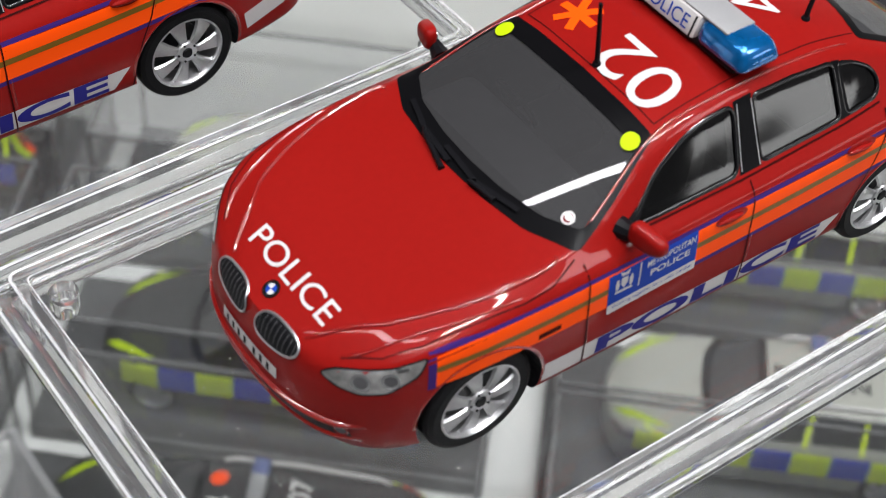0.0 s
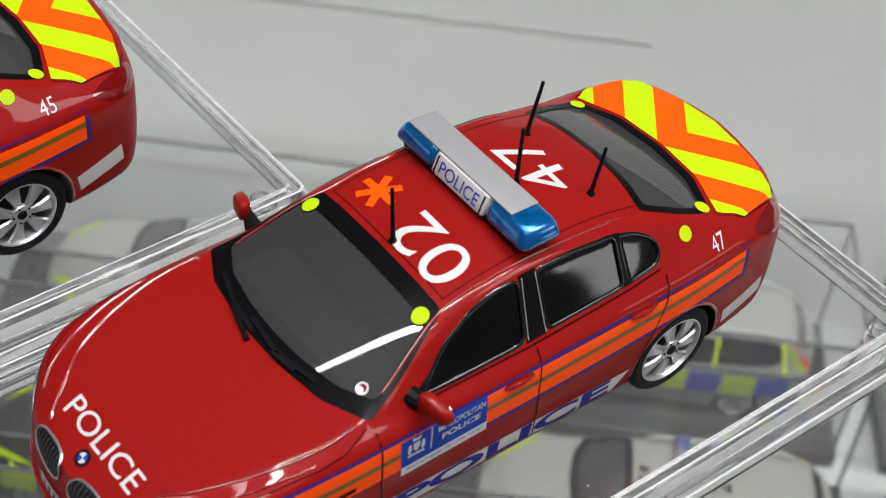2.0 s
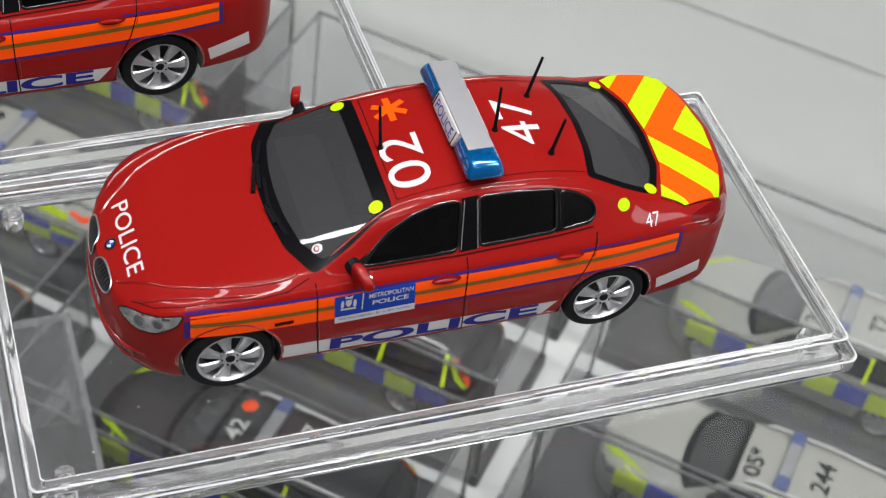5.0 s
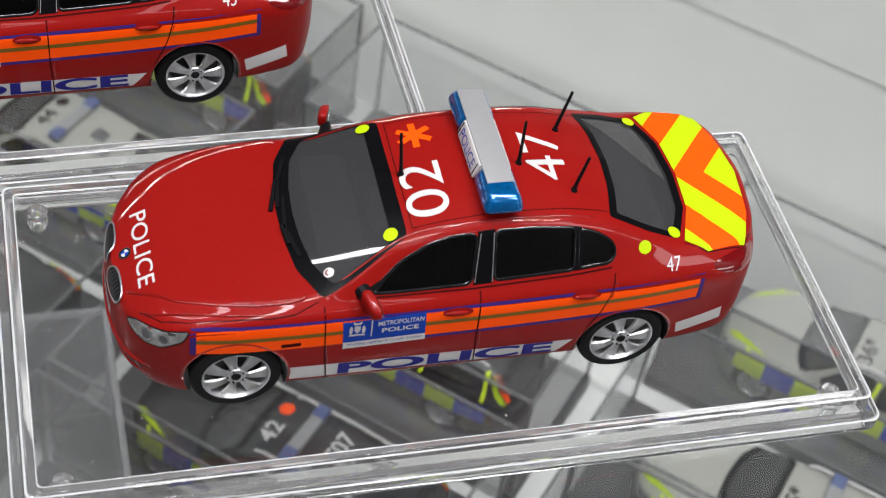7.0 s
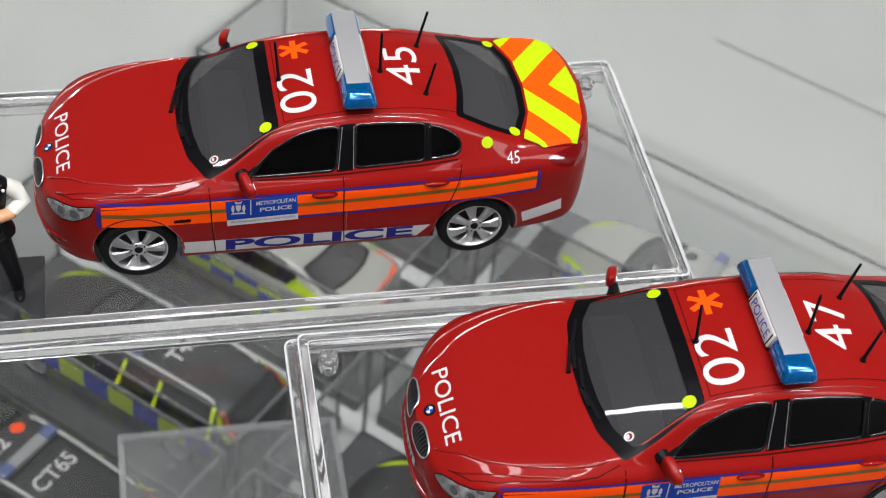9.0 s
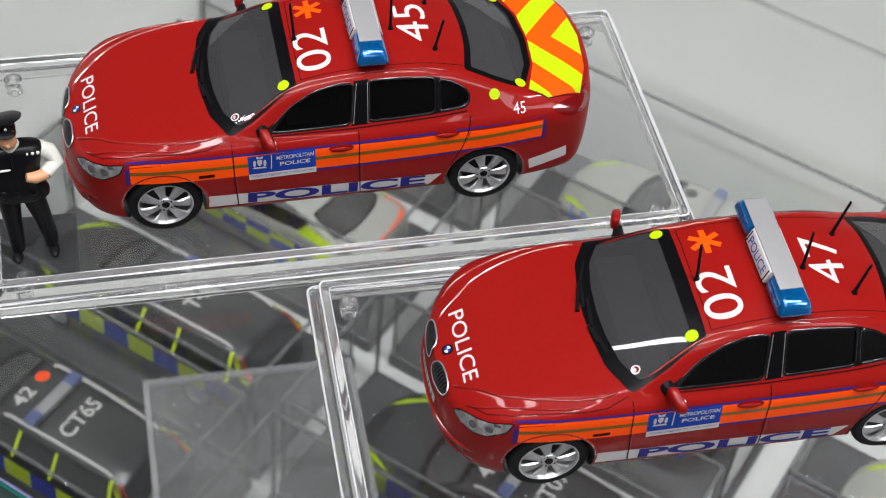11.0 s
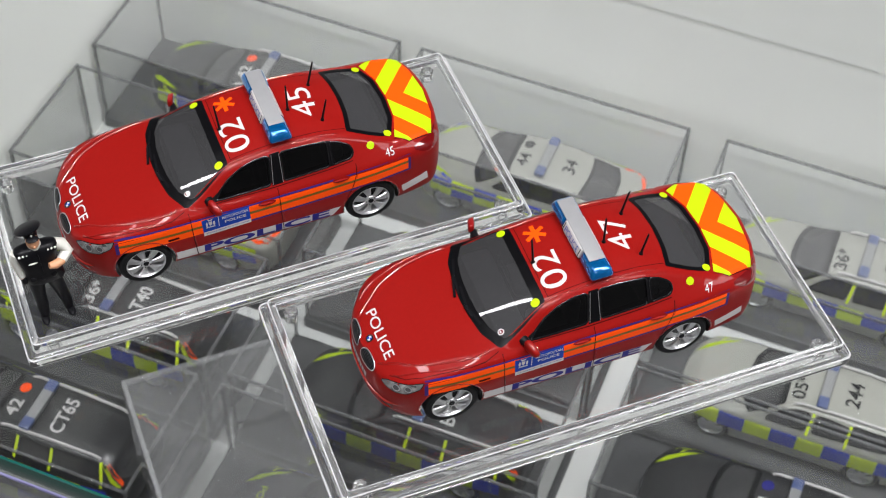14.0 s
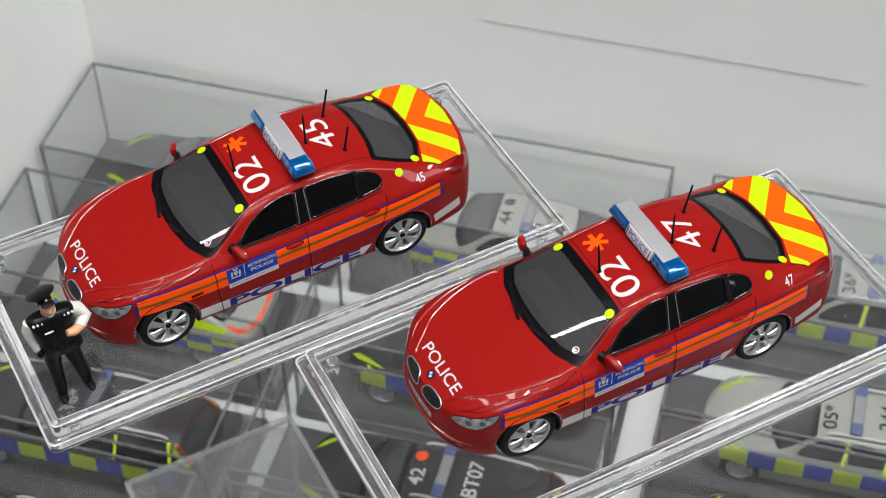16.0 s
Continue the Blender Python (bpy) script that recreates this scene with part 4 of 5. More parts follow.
        part("aerial", bm, BLACK, car, "black rod aerial")
    for s in (-1, 1):
        bm = bmesh.new()
        bmesh.ops.create_uvsphere(bm, u_segments=24, v_segments=16, radius=1)
        for v in bm.verts:
            x, y, z = (math.copysign(abs(c) ** 0.62, c) for c in v.co)
            x = min(x * 1.15, 0.6)
            y, z = y * 2.25, z * 1.55 * (1 - 0.2 * y)
            v.co = (x + 0.32 * y, s * (y + 22.3), z - 0.2 * y)
        bmesh.ops.translate(bm, vec=(-12.6, 0, 24.9), verts=bm.verts)
        bmesh.ops.recalc_face_normals(bm, faces=bm.faces)
        mirror = part("door_mirror", bm, RED, car, "red door mirror", smooth=50)
        pane = prism(disc_points(0, 0, 1.9, 1.15), "y", 0.0, 0.08)
        for v in pane.verts:
            v.co = (0.32 * v.co.x + 0.8 + v.co.y, s * v.co.x, v.co.z - 0.2 * v.co.x)
        part("mirror_glass", pane, CHROME, mirror, "small mirror glass", m=Matrix.Translation((-12.6 * MM, s * 22.3 * MM, 24.9 * MM)))
        part("mirror_stalk", tube([(-13.2, s * 17.9, 23.7), (-12.8, s * 19.4, 23.8), (-12.6, s * 20.8, 24.4)], [1.5, 1.15, 0.8]), BLACK, mirror)
    return car


CAR_A = red_car(pose(0.0001, -0.0004, 0.00002, 0, 0, -0.9), "47", "glossy red model police saloon number 47 on clear base")
red_car(pose(-0.0642, 0.0739, 0.00002, 0, 0, 0.6), "45", "glossy red model police saloon number 45 beside a figurine")
cam.data.dof.use_dof = True
cam.data.dof.focus_object = CAR_A
cam.data.dof.aperture_fstop = 38.0


# ---------------------------------------------------------------- display bases
def outline(x, y, rad, z, bm):
    out = []
    for cx, cy, a0 in ((x - rad, y - rad, 0), (-x + rad, y - rad, 90), (-x + rad, -y + rad, 180), (x - rad, -y + rad, 270)):
        for k in range(5):
            a = radians(a0 + 22.5 * k)
            out.append(bm.verts.new((cx + rad * math.cos(a), cy + rad * math.sin(a), z)))
    return out


def frame_bm(hx, hy, profile, r=2.0):
    """A closed moulding round a rectangle; profile: (distance inwards, height)."""
    bm = bmesh.new()
    rings = [outline(hx - e, hy - e, max(0.4, r - e * 0.25), z, bm) for e, z in profile]
    n = len(rings[0])
    for a, b in zip(rings, rings[1:] + rings[:1]):
        for i in range(n):
            bm.faces.new((a[i], b[i], b[(i + 1) % n], a[(i + 1) % n]))
    return bm


STAND_RIM = ((4.4, -0.1), (4.1, 0.15), (2.7, 0.15), (2.3, -0.2), (2.1, -3.6), (0.5, -3.7), (0.0, -4.2), (0.0, -6.6), (0.4, -7.0), (1.9, -7.0), (2.2, -6.6), (2.8, -4.0), (4.2, -2.6))


def display_stand(m, label):
    ob = empty("display_stand", m, label, "display stand", "clear display stands")
    part("rim", frame_bm(76.2, 36.8, STAND_RIM), RIM, ob, "clear moulded rim")
    plate = box(-72.0, 72.0, -32.6, 32.6, -2.4, -0.02)
    bmesh.ops.delete(plate, geom=[f for f in plate.faces if f.normal.z < 0.5], context="FACES")
    part("plate", plate, SHEET, ob, "clear flat plate", smooth=0)
    # pale lines painted round the rim stand in for highlights on its edges
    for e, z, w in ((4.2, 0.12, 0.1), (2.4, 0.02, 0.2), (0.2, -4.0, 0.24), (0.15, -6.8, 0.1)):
        part("rim_edge", frame_bm(76.2, 36.8, [(e + w, z), (e, z + w), (e - w, z), (e, z - w)]), GLINT, ob, "pale line painted as a highlight on the rim")
    specks = bmesh.new()
    for _ in range(70):
        bmesh.ops.create_circle(specks, cap_ends=True, segments=6, radius=random.uniform(0.05, 0.16), matrix=Matrix.Translation((random.uniform(-68, 68), random.uniform(-30, 30), 0.03)))
    part("dust", specks, SHIRT, ob, "pale specks of dust", smooth=0)
    for sx in (-1, 1):
        for sy in (-1, 1):
            part("peg", lathe([(0, -2.6), (2.0, -2.6), (1.9, -6.0), (1.5, -6.6), (0.9, -6.6), (0.9, -4.0), (0, -4.0)], 20, m=Matrix.Translation((sx * 68.0, sy * 30.3, 0))), RIM, ob)
    return ob


display_stand(pose(0.0051, -0.0001, 0, 0, 0, -0.4), "clear acrylic display stand under the red car")
display_stand(pose(-0.0600, 0.0768, 0, 0, 0, 0.6), "clear acrylic display stand under a car and figurine")


# ---------------------------------------------------------------- figurine
def figurine(m):
    """A small painted figure in uniform, one plain mesh with a colour for each region."""
    bm = bmesh.new()
    regions = []

    def blob(centre, size, mat, tilt=0.0):
        before = set(bm.faces)
        made = bmesh.ops.create_uvsphere(bm, u_segments=18, v_segments=12, radius=1)["verts"]
        bmesh.ops.scale(bm, vec=size, verts=made)
        bmesh.ops.rotate(bm, cent=(0, 0, 0), matrix=Matrix.Rotation(tilt, 3, "X"), verts=made)
        bmesh.ops.translate(bm, vec=centre, verts=made)
        for f in set(bm.faces) - before:
            f.material_index = mat

    def limb(points, radii, mat, seg=14):
        before = set(bm.faces)
        tube(points, radii, seg, bm)
        for f in set(bm.faces) - before:
            f.material_index = mat

    cloth, shirt, tan, dark = 0, 1, 2, 3
    for s, fx, fy in ((-1, -3.4, -0.3), (1, 3.4, 0.2)):
        limb([(fx, fy, 1.2), (fx * 0.98, fy + 0.1, 4), (s * 2.9 - 0.6, 0.3, 11), (s * 2.4 - 1.1, 0, 17), (s * 1.9 - 1.3, 0, 21)], [1.25, 1.55, 1.85, 2.25, 2.4], cloth)
        blob((fx + s * 0.3, fy - 1.3, 0.75), (1.15, 2.3, 0.8), dark)
        blob((fx, fy + 0.2, 1.3), (1.2, 1.3, 1.2), dark)
    before, rings = set(bm.faces), []
    for x, z, hw, hd in ((-0.9, 18.6, 4.4, 2.7), (-0.7, 19.4, 5.3, 3.2), (-1.1, 22.0, 4.7, 3.0), (-1.4, 25.0, 4.6, 3.0), (-1.5, 28.0, 5.1, 3.1), (-1.5, 31.0, 5.6, 2.9), (-1.5, 32.7, 5.9, 2.5), (-1.5, 33.5, 5.5, 1.9), (-1.6, 34.0, 2.4, 1.4)):
        ring = []
        for k in range(28):
            c, w = math.cos(2 * math.pi * k / 28), math.sin(2 * math.pi * k / 28)
            ring.append(bm.verts.new((x + hw * math.copysign(abs(c) ** 0.62, c), hd * math.copysign(abs(w) ** 0.75, w), z)))
        rings.append(ring)
    for p, q in zip(rings, rings[1:]):
        for k in range(28):
            bm.faces.new((p[k], p[(k + 1) % 28], q[(k + 1) % 28], q[k]))
    bm.faces.new(rings[0][::-1])
    bm.faces.new(rings[-1])
    for f in set(bm.faces) - before:
        f.material_index = cloth
    limb([(-6.6, 0.4, 31.8), (-7.4, 0.6, 29), (-7.2, 0.4, 25.5), (-6.6, -0.4, 22.0)], [1.5, 1.5, 1.25, 1.0], shirt)
    blob((-6.3, -0.9, 20.4), (0.9, 1.0, 1.5), dark)
    blob((-6.6, -0.3, 21.6), (0.9, 0.9, 0.8), tan)
    limb([(3.3, 0.2, 32.0), (5.2, 0.4, 30.2), (6.4, -0.6, 27.8), (4.2, -2.8, 27.0)], [1.6, 1.85, 1.75, 1.4], shirt)
    limb([(4.4, -2.8, 27.0), (2.2, -3.8, 27.2), (0.6, -3.9, 27.6)], [1.2, 1.25, 0.9], tan)
    limb([(-1.6, 0, 33.4), (-1.7, -0.1, 35.2)], [1.6, 1.4], tan)
    limb([(-1.6, 0, 33.2), (-1.6, -0.1, 34.3)], [2.1, 1.75], shirt)
    blob((-1.8, -0.9, 36.5), (1.8, 2.1, 2.4), tan)
    blob((-1.8, -3.0, 36.4), (0.35, 0.4, 0.5), tan)
    blob((-1.8, 0.5, 36.9), (1.85, 1.75, 2.2), dark)
    before = set(bm.faces)
    lathe([(2.05, 0), (2.15, 1.3), (3.9, 2.3), (3.95, 2.6), (2.4, 3.0), (0, 3.1)], 24, bm, Matrix.Translation((-1.8, 0.5, 37.7)) @ Matrix.Rotation(radians(-24), 4, "X") @ Matrix.Rotation(radians(-9), 4, "Y") @ Matrix.Scale(0.92, 4))
    for f in set(bm.faces) - before:
        f.material_index = cloth
    blob((-1.8, -2.2, 38.9), (1.75, 1.1, 0.26), dark, 0.2)
    for x in (-6.3, -5.3, -4.3, 1.4, 2.4, 3.4):
        blob((x, -2.1, 32.6), (0.36, 0.36, 0.4), shirt)
    blob((-3.3, -3.05, 29.4), (1.25, 0.25, 0.3), shirt)
    for x, z, mat in ((-1.6, 21.6, dark), (-4.2, 21.8, dark), (1.4, 21.8, dark)):
        blob((x, -2.75, z), (0.9, 0.5, 1.1), mat)
    limb([(-1.6, -2.6, 33.2), (-1.5, -3.25, 29.0), (-1.3, -3.1, 24.5)], [0.2, 0.2, 0.2], dark, 6)
    blob((-1.8, -1.75, 39.9), (0.3, 0.22, 0.36), shirt)
    bmesh.ops.scale(bm, vec=(MM, MM, 0.9 * MM), verts=bm.verts)
    ob = new("figurine", mesh_of(bm, "figurine", [CLOTH, SHIRT, SKINTONE, BLACK], 50))
    ob.matrix_basis = m
    return tagged(ob, "small painted figurine in dark uniform and white shirt", "figurine")


figurine(pose(-0.1245, 0.0500, 0.0012, 0, 0, 3))
ob = empty("figurine_plate", pose(-0.1255, 0.0515, 0.0), "square clear smoky plate under the figurine", "base plate")
part("plate", box(-8.0, 9.5, -8.0, 8.0, 0.05, 1.2, 0.2), clear("smoky_acrylic", (0.74, 0.75, 0.76), 1.4, 0.0, 0.03, (0.3, 0.3, 0.3)), ob)

# ---------------------------------------------------------------- cabinet and room
V_EDGE = -91.0
shelf = empty("shelf_glass", plan(0, 0, 0), "clear glass shelf with a dark green edge", "shelf")
tagged(shelf, kind="structure")
pane = box(U_WALL + 1, 900, V_EDGE, V_WALL - 1, Z_GLASS - 8, Z_GLASS)
bmesh.ops.delete(pane, geom=[f for f in pane.faces if f.normal.z < -0.5], context="FACES")
part("pane", pane, GLASS, shelf, smooth=0)
part("green_edge", box(U_WALL + 1, 900, V_EDGE - 0.9, V_EDGE - 0.05, Z_GLASS - 8, Z_GLASS, 0.12), GREEN_EDGE, shelf, "dark green polished glass edge")


def slab(name, u0, u1, v0, v1, z0, z1, mat, label):
    bm = box(u0, u1, v0, v1, z0, z1)
    bmesh.ops.scale(bm, vec=(MM, MM, MM), verts=bm.verts)
    ob = new(name, mesh_of(bm, name, mat, 0))
    ob.matrix_basis = plan(0, 0, 0)
    return tagged(ob, label, "", "", "structure")


slab("wall_back", U_WALL - 18, 900, V_WALL, V_WALL + 18, -900, 70, WALL, "plain white back wall of the cabinet")
slab("wall_side", U_WALL - 18, U_WALL, -100, V_WALL, -900, 70, WALL, "plain white side wall of the cabinet")
slab("shelf_low", U_WALL, 900, -110, V_WALL, Z_LOW - 18, Z_LOW, SHELF, "white lower shelf under the cases")
slab("wall_panel", -103, 65, V_WALL - 0.4, V_WALL - 0.01, -135, 60, WALL, "thin white sheet fixed to the cabinet wall")
ROOM = material("room_paint", (0.13, 0.13, 0.128), 0.6, 0, 0, 0.03, 8)
DIM = material("dim_paint", (0.12, 0.12, 0.12), 0.6, 0, 0, 0.03, 8)
slab("ceiling", -2200, 2400, -2600, 1500, 1600, 1640, ROOM, "plain pale ceiling")
slab("floor", -2200, 2400, -2600, 1500, -940, -900, material("room_floor", (0.16, 0.155, 0.15), 0.5, 0, 0, 0.1, 12), "plain grey floor")
slab("wall_left", -2240, -2200, -2600, 1500, -900, 1600, DIM, "plain grey wall")
slab("wall_right", 2400, 2440, -2600, 1500, -900, 1600, DIM, "plain grey wall")
slab("wall_front", -2200, 2400, -2640, -2600, -900, 1600, DIM, "plain grey wall")
slab("wall_far", -2200, 2400, 1500, 1540, -900, 1600, DIM, "plain grey wall")


# ---------------------------------------------------------------- cases below
def edges_bm(hx, hy, z0, z1, w):
    """The upright and top edges of a lid."""
    bm = bmesh.new()
    for sx in (-1, 1):
        for sy in (-1, 1):
            box(sx * hx - w, sx * hx + w, sy * hy - w, sy * hy + w, z0, z1 - w, 0, bm)
    for s in (-1, 1):
        box(-hx - w, hx + w, s * hy - w, s * hy + w, z1 - w, z1 + w, 0.3 * w, bm)
        box(s * hx - w, s * hx + w, -hy + w, hy - w, z1 - w, z1 + w, 0.3 * w, bm)
    return bm


def lid_bm(hx, hy, z0, z1):
    bm = box(-hx, hx, -hy, hy, z0, z1)
    bmesh.ops.delete(bm, geom=[f for f in bm.faces if f.normal.z < -0.9], context="FACES")
    return bm


def display_case(m, label, edge=LIDEDGE, height=57.0, dark=True, wide=0.8, sheet=LID):
    case = empty("display_case", m, label, "display case", "display cases on the lower shelf")
    base = box(-70, 70, -32, 32, 0, 7, 0.9)
    if not dark:
        bmesh.ops.delete(base, geom=[f for f in base.faces if f.normal.z < -0.5], context="FACES")
    part("base", base, BASE if dark else SHEET, case, "dark base" if dark else "clear base")
    lid = part("lid", lid_bm(68.5, 30.5, 7.05, height), sheet, case, "clear acrylic lid", smooth=0)
    part("lid_edge", edges_bm(68.5, 30.5, 7.05, height, wide), edge, lid, "grey lid edge")
    return case


PATROL = {}

# the estate cars: a long roof and a steep tailgate on the same lower body
saloon = (rail_y, rail_z, top_z)
rail_y = curve_of([(-53, 9.5), (-45, 12.7), (-36, 15.6), (-24, 18.0), (-19, 17.8), (-7, 14.8), (8, 14.3), (25, 14.3), (46, 13.6), (52, 14.4), (60, 14)])
rail_z = curve_of([(-53, 16.0), (-45, 19.7), (-36, 21.8), (-24, 23.2), (-19, 23.8), (-7, 30.3), (2, 32.2), (10, 32.9), (25, 33.0), (44, 32.2), (49.5, 31.2), (53, 27.8), (60, 24.4)])
top_z = curve_of([(-53, 16.1), (-45, 19.7), (-33, 22.4), (-25, 23.9), (-22, 24.5), (-6.5, 31.9), (2, 33.5), (10, 34.2), (25, 34.5), (44, 33.8), (50, 32.6), (53.5, 28.6), (60, 24.9)])
ESTATE = body_bm()
ESTATE.normal_update()
ESTATE.faces.ensure_lookup_table()
ON[:] = [ESTATE, BVHTree.FromBMesh(ESTATE)]
ESTATE_BODY = cut_body(False)
SALOON_ON, ESTATE_ON = [SHELL, SKIN], list(ON)
CARGO = fillet([(24.2, 25.1), (42.5, 25.8), (45.6, 27.2), (43.8, 31.2), (24.4, 32.0)], 1.0)


def estate_parts(car, paint):
    """Panes, pillars, roof rails and rear edges of an estate car."""
    ob = new("body", ESTATE_BODY)
    ob.parent = car
    ob.material_slots[0].link = "OBJECT"
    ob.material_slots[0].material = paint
    if "estate" not in PATROL:
        made = []

        def keep(name, bm, mat):
            bmesh.ops.scale(bm, vec=(MM, MM, MM), verts=bm.verts)
            made.append((name, mesh_of(bm, name, mat)))

        keep("screen_band", lay(ring_bm(SCREEN_OUT, grown(SCREEN, -0.15)), "top", 0.32), BLACK)
        keep("windscreen", smooth_sheet(lay(polygon_bm(SCREEN, 2.0), "top", 0.28), SCREEN_BEND), LOWGLASS)
        for way in ("left", "right"):
            for win in (FRONT_WINDOW, REAR_WINDOW, CARGO):
                keep("side_window", lay(polygon_bm(win, 2.0), way, 0.24), LOWGLASS)
                keep("window_seal", lay(ring_bm(grown(win, 0.6), grown(win, -0.1)), way, 0.28), BLACK)
            for x0, x1 in ((6.3, 7.3), (23.2, 23.4), (47.4, 45.6)):
                keep("door_pillar", lay(strip_bm([(x0, 22.6), (x1, 32.0)], 1.25), way, 0.34), CHEQUER_YELLOW)
        back, _ = facing([(52.0, 0, 28.5)], (0.9, 0, 0.45))
        keep("rear_window", lay(polygon_bm(fillet([(-11, -2.0), (11, -2.0), (10, 3.2), (-10, 3.2)], 1.0), 2.0), back, 0.26), LOWGLASS)
        for s in (-1, 1):
            keep("roof_rail", tube([(-1.5, s * 12.9, 33.0), (1.0, s * 13.0, 34.3), (20, s * 12.9, 35.0), (42, s * 12.3, 34.4), (45, s * 12.1, 33.0)], [0.6, 0.65, 0.65, 0.65, 0.6]), WHITE)
            keep("rear_edge", lay(strip_bm([(48.6, s * 13.0), (52.0, s * 14.4), (55.6, s * 14.8)], 1.5), "top", 0.1), ORANGE)
            keep("rear_flash", lay(strip_bm([(47.0, s * 13.6), (51.0, s * 16.2), (55.0, s * 16.6)], 1.3), "top", 0.12), YELLOW)
        PATROL["estate"] = made
    for name, me in PATROL["estate"]:
        c = new(name, me)
        c.parent = car


ON[:] = SALOON_ON
rail_y, rail_z, top_z = saloon


def low_car_parts(car, kind):
    """A smaller-seen patrol car in its case: the same saloon shape, chequered flanks."""
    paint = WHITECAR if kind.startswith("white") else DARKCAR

    def shared(key, make):
        if key not in PATROL:
            PATROL[key] = make()
        return PATROL[key]

    estate = kind != "white"
    ON[:] = ESTATE_ON if estate else SALOON_ON
    if estate:
        estate_parts(car, paint)
    else:
        ob = new("body", BODY)
        ob.parent = car
        ob.material_slots[0].link = "OBJECT"
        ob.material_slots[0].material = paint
    for o in CAR_A.children_recursive:
        kind_of = o.name.split(".")[0]
        if kind_of in ("windscreen", "screen_band", "rear_window", "rear_band", "side_window", "window_seal", "door_pillar", "seat") and not estate or kind_of == "headlamp":
            c = new(kind_of, o.data)
            c.parent, c.matrix_basis = car, o.matrix_basis
        if kind_of == "tyre":
            c = new("tyre", o.data)
            c.parent, c.matrix_basis = car, o.matrix_basis
            for q in o.children:
                if q.name.startswith("rim"):
                    r = new("rim", q.data)
                    r.parent = c
    for way in ("left", "right"):
        for k in range(16):
            x0, x1 = -43 + 11.6 * (k // 2), -43 + 11.6 * (k // 2 + 1)
            tall = 8.6 if estate else 4.9
            if estate and k % 2:
                continue
            z0 = (12.0 if estate else 11.4) + 0.12 * (k // 2) + tall * (k % 2)
            yellow = (k // 2 + k % 2) % 2 == 0

            def block():
                bm = polygon_bm([(x0, z0), (x1, z0 + 0.12), (x1, z0 + tall + 0.12), (x0, z0 + tall)], 1.4)
                lay(bm, way, 0.2)
                bmesh.ops.scale(bm, vec=(MM, MM, MM), verts=bm.verts)
                return mesh_of(bm, "chequer", CHEQUER_YELLOW if yellow else CHEQUER_BLUE)

            c = new("chequer", shared((way, k, estate), block))
            c.parent = car

    def flat(key, points, mat, lift=0.1):
        def make():
            bm = lay(polygon_bm(points, 2.0), "top", lift)
            bmesh.ops.scale(bm, vec=(MM, MM, MM), verts=bm.verts)
            return mesh_of(bm, key, mat)

        c = new(key.split("/")[0], shared(key + kind, make))
        c.parent = car

    for s in (-1, 1):
        flat("bonnet_flash/%d" % s, [(-50, s * 9.5), (-46, s * 13.4), (-38, s * 17.0), (-32, s * 18.6), (-38, s * 15.4), (-46, s * 10.5)], YELLOW)
        if not estate:
            flat("rear_edge/%d" % s, [(44.5, s * 17.0), (50, s * 17.9), (54.5, s * 15.6), (57.2, s * 8.0), (57.6, s * 0.5), (56.0, s * 0.5), (55.4, s * 8.0), (53.0, s * 14.2), (50, s * 16.2), (44.5, s * 15.4)], ORANGE)
            flat("rear_flash/%d" % s, [(29.0, s * 16.4), (40, s * 17.2), (44.5, s * 17.4), (44.5, s * 19.2), (36, s * 19.4), (26, s * 19.0)], YELLOW, 0.12)


def low_car(m, kind, first, second, disc=None, bar="white", label="", words=""):
    car = empty("model_patrol_car", m, label, "model car", "model cars in cases")
    low_car_parts(car, kind)
    ink = BLACK if kind.startswith("white") else WHITE
    if first:
        top_words(car, first, 6.0, 4.2 * len(first), -1.5, -3.5, ink, 1, 0.02, "roof_number")
    if second:
        top_words(car, second, 6.4, 4.4 * len(second), 21.0, 0.0, ink, 1, 0.02, "roof_number")
    if first == "44" and not second:
        part("roof_square", lay(polygon_bm([(18.0, -3.0), (24.0, -3.0), (24.0, 3.0), (18.0, 3.0)], 1.5), "top", 0.1), CABIN, car, "dark square roof marker")
    if disc is not None:
        part("roof_disc", lay(polygon_bm(disc_points(-2.0, 7.0, 2.6)), "top", 0.1), disc, car, "round roof marker")
    if words:
        top_words(car, words, 3.0, 17.0, -40.0, 0.0, YELLOW, -1, 0.01, "bonnet_lettering")
    ON[:] = SALOON_ON
    b = part("light_bar", box(6.8, 11.5, -12.5, 12.5, 33.8, 36.6, 0.8), GREYTOP, car, "pale light bar")
    for s in (-1, 1):
        part("bar_lens", box(6.7, 11.6, s * 10 - 3, s * 10 + 3, 34.2, 36.8, 0.8), BARBLUE if bar == "white" else WHITE, b)
    return car


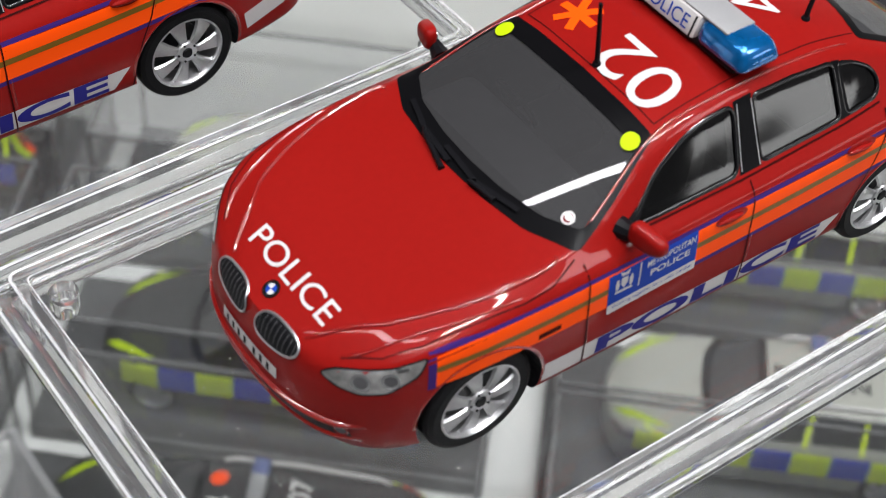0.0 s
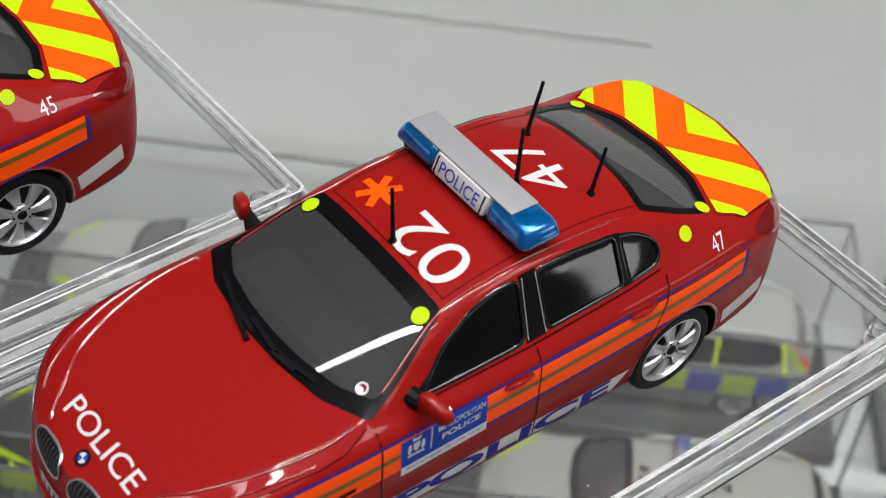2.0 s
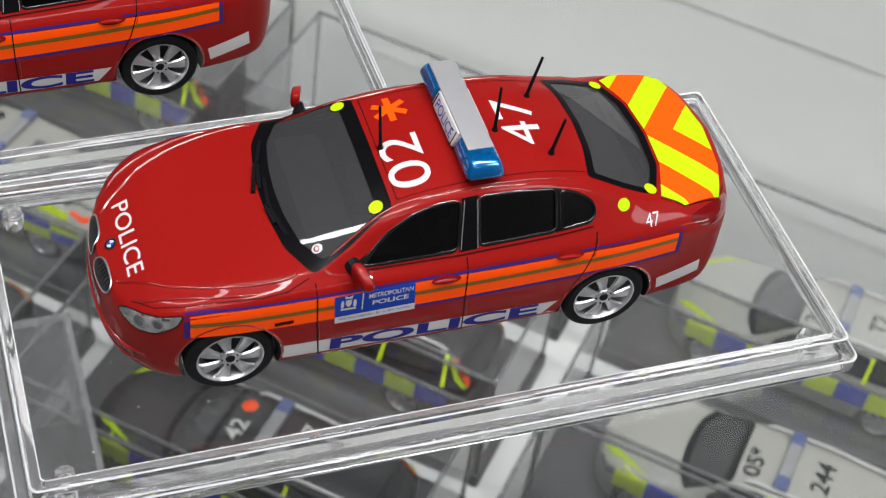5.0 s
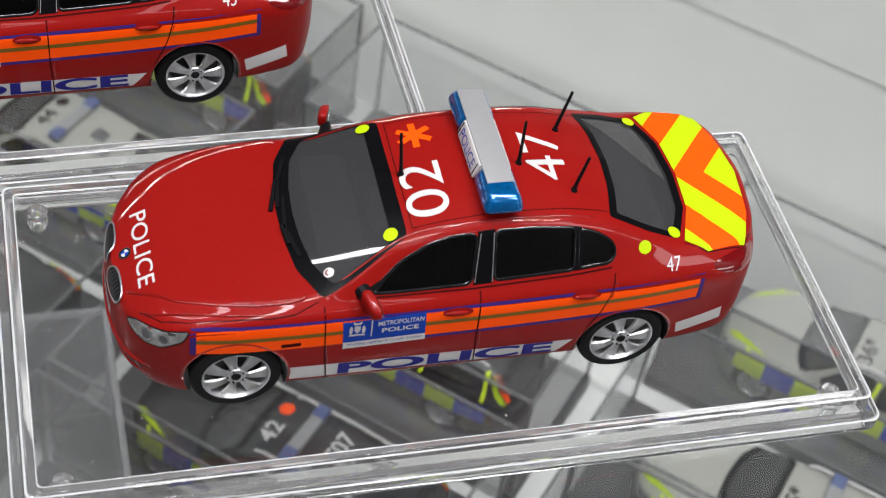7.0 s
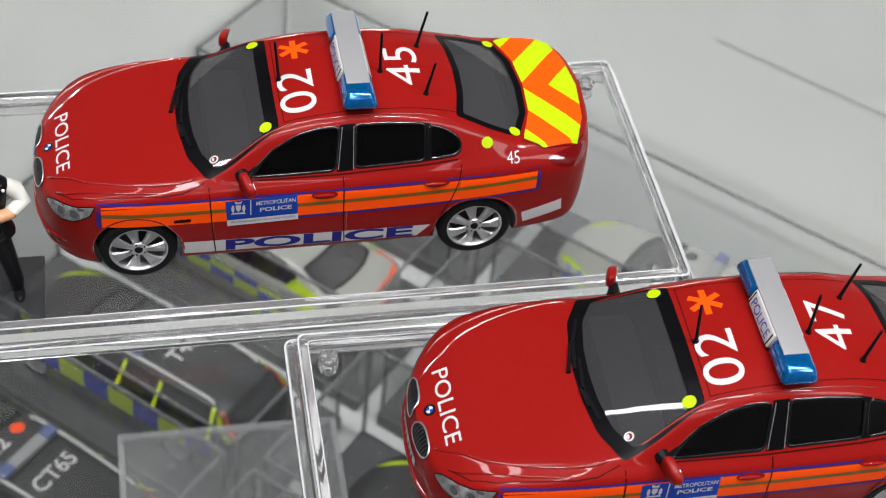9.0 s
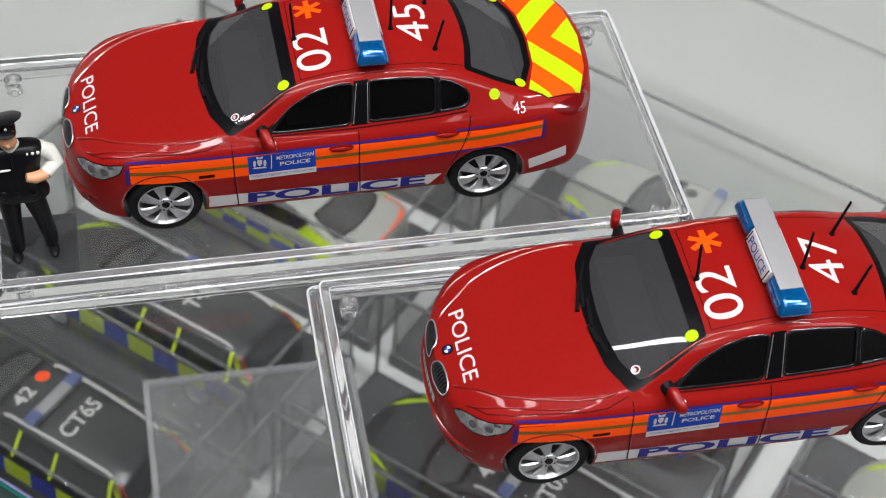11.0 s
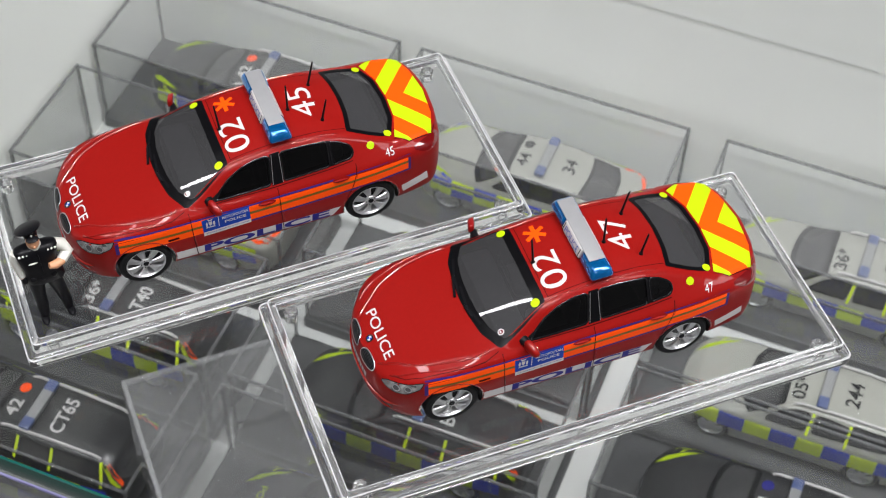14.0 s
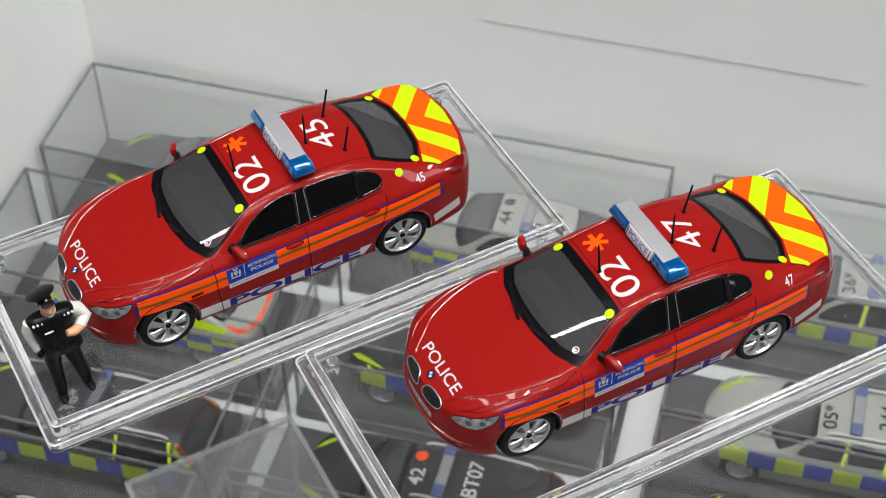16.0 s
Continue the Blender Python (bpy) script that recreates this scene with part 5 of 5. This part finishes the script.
ROWS = (-40, 32, 99, 172, 249)
COLUMNS = (-228, -79, 77, 233)
FLEET = {
    (0, 4): ("dark", "42", "", ORANGE), (1, 4): ("white", "44", "34", BLACK), (2, 4): ("white_estate", "36*", "T2", None), (3, 4): ("white", "", "", None),
    (0, 3): ("white", "44", "", BLACK), (1, 3): ("dark", "", "", None), (2, 3): ("white_estate", "05*", "244", None), (3, 3): ("dark", "", "", None),
    (0, 2): ("dark", "36*", "T40", None), (1, 2): ("dark", "42", "BT07", ORANGE), (2, 2): ("dark", "21", "", BLUE), (3, 2): ("white", "", "", None),
    (0, 1): ("dark", "42", "CT65", ORANGE), (1, 1): ("dark", "42", "01", ORANGE), (2, 1): ("dark", "", "", None), (3, 1): ("dark", "", "", None),
    (0, 0): ("dark", "", "", None), (1, 0): ("dark", "", "", None), (2, 0): ("white", "", "", None), (3, 0): ("dark", "", "", None)}
for (c, r), (kind, first, second, disc) in FLEET.items():
    u, v = COLUMNS[c], ROWS[r] + (9 if (c, r) == (2, 2) else 0)
    display_case(plan(u, v, Z_LOW), "closed clear acrylic display case on a dark base", VIOLET if r == 0 else LIDEDGE, wide=0.65, sheet=VEILEDLID if r == 4 else LID)
    what = "white" if kind.startswith("white") else "black"
    low_car(plan(u, v, Z_LOW + 7.05), kind, first, second, disc, "white", what + (" model patrol saloon" if kind == "white" else " model estate patrol car") + " with yellow and blue chequered sides", "POLICE" if (c, r) == (1, 1) else "")
    tag = empty("name_card", plan(u - 8, v + 26, Z_LOW + 7.05), "small white printed card inside the case", "card", "cards in the cases")
    part("card", box(-7, 7, -0.3, 0.3, 0, 9, 0.1), WHITE, tag)
    for k in range(4):
        part("card_bar", box(-4.6 + 2.5 * k, -3.2 + 2.5 * k, -0.42, -0.32, 2.4, 6.6), GREYTOP, tag)

# an empty case on top of the others, turned across them
display_case(pose(-0.0755, 0.052, -0.1955, 0, 0, 90), "empty clear case lying across the other cases", SOFTEDGE, 56.0, False, 0.9, HAZYLID)
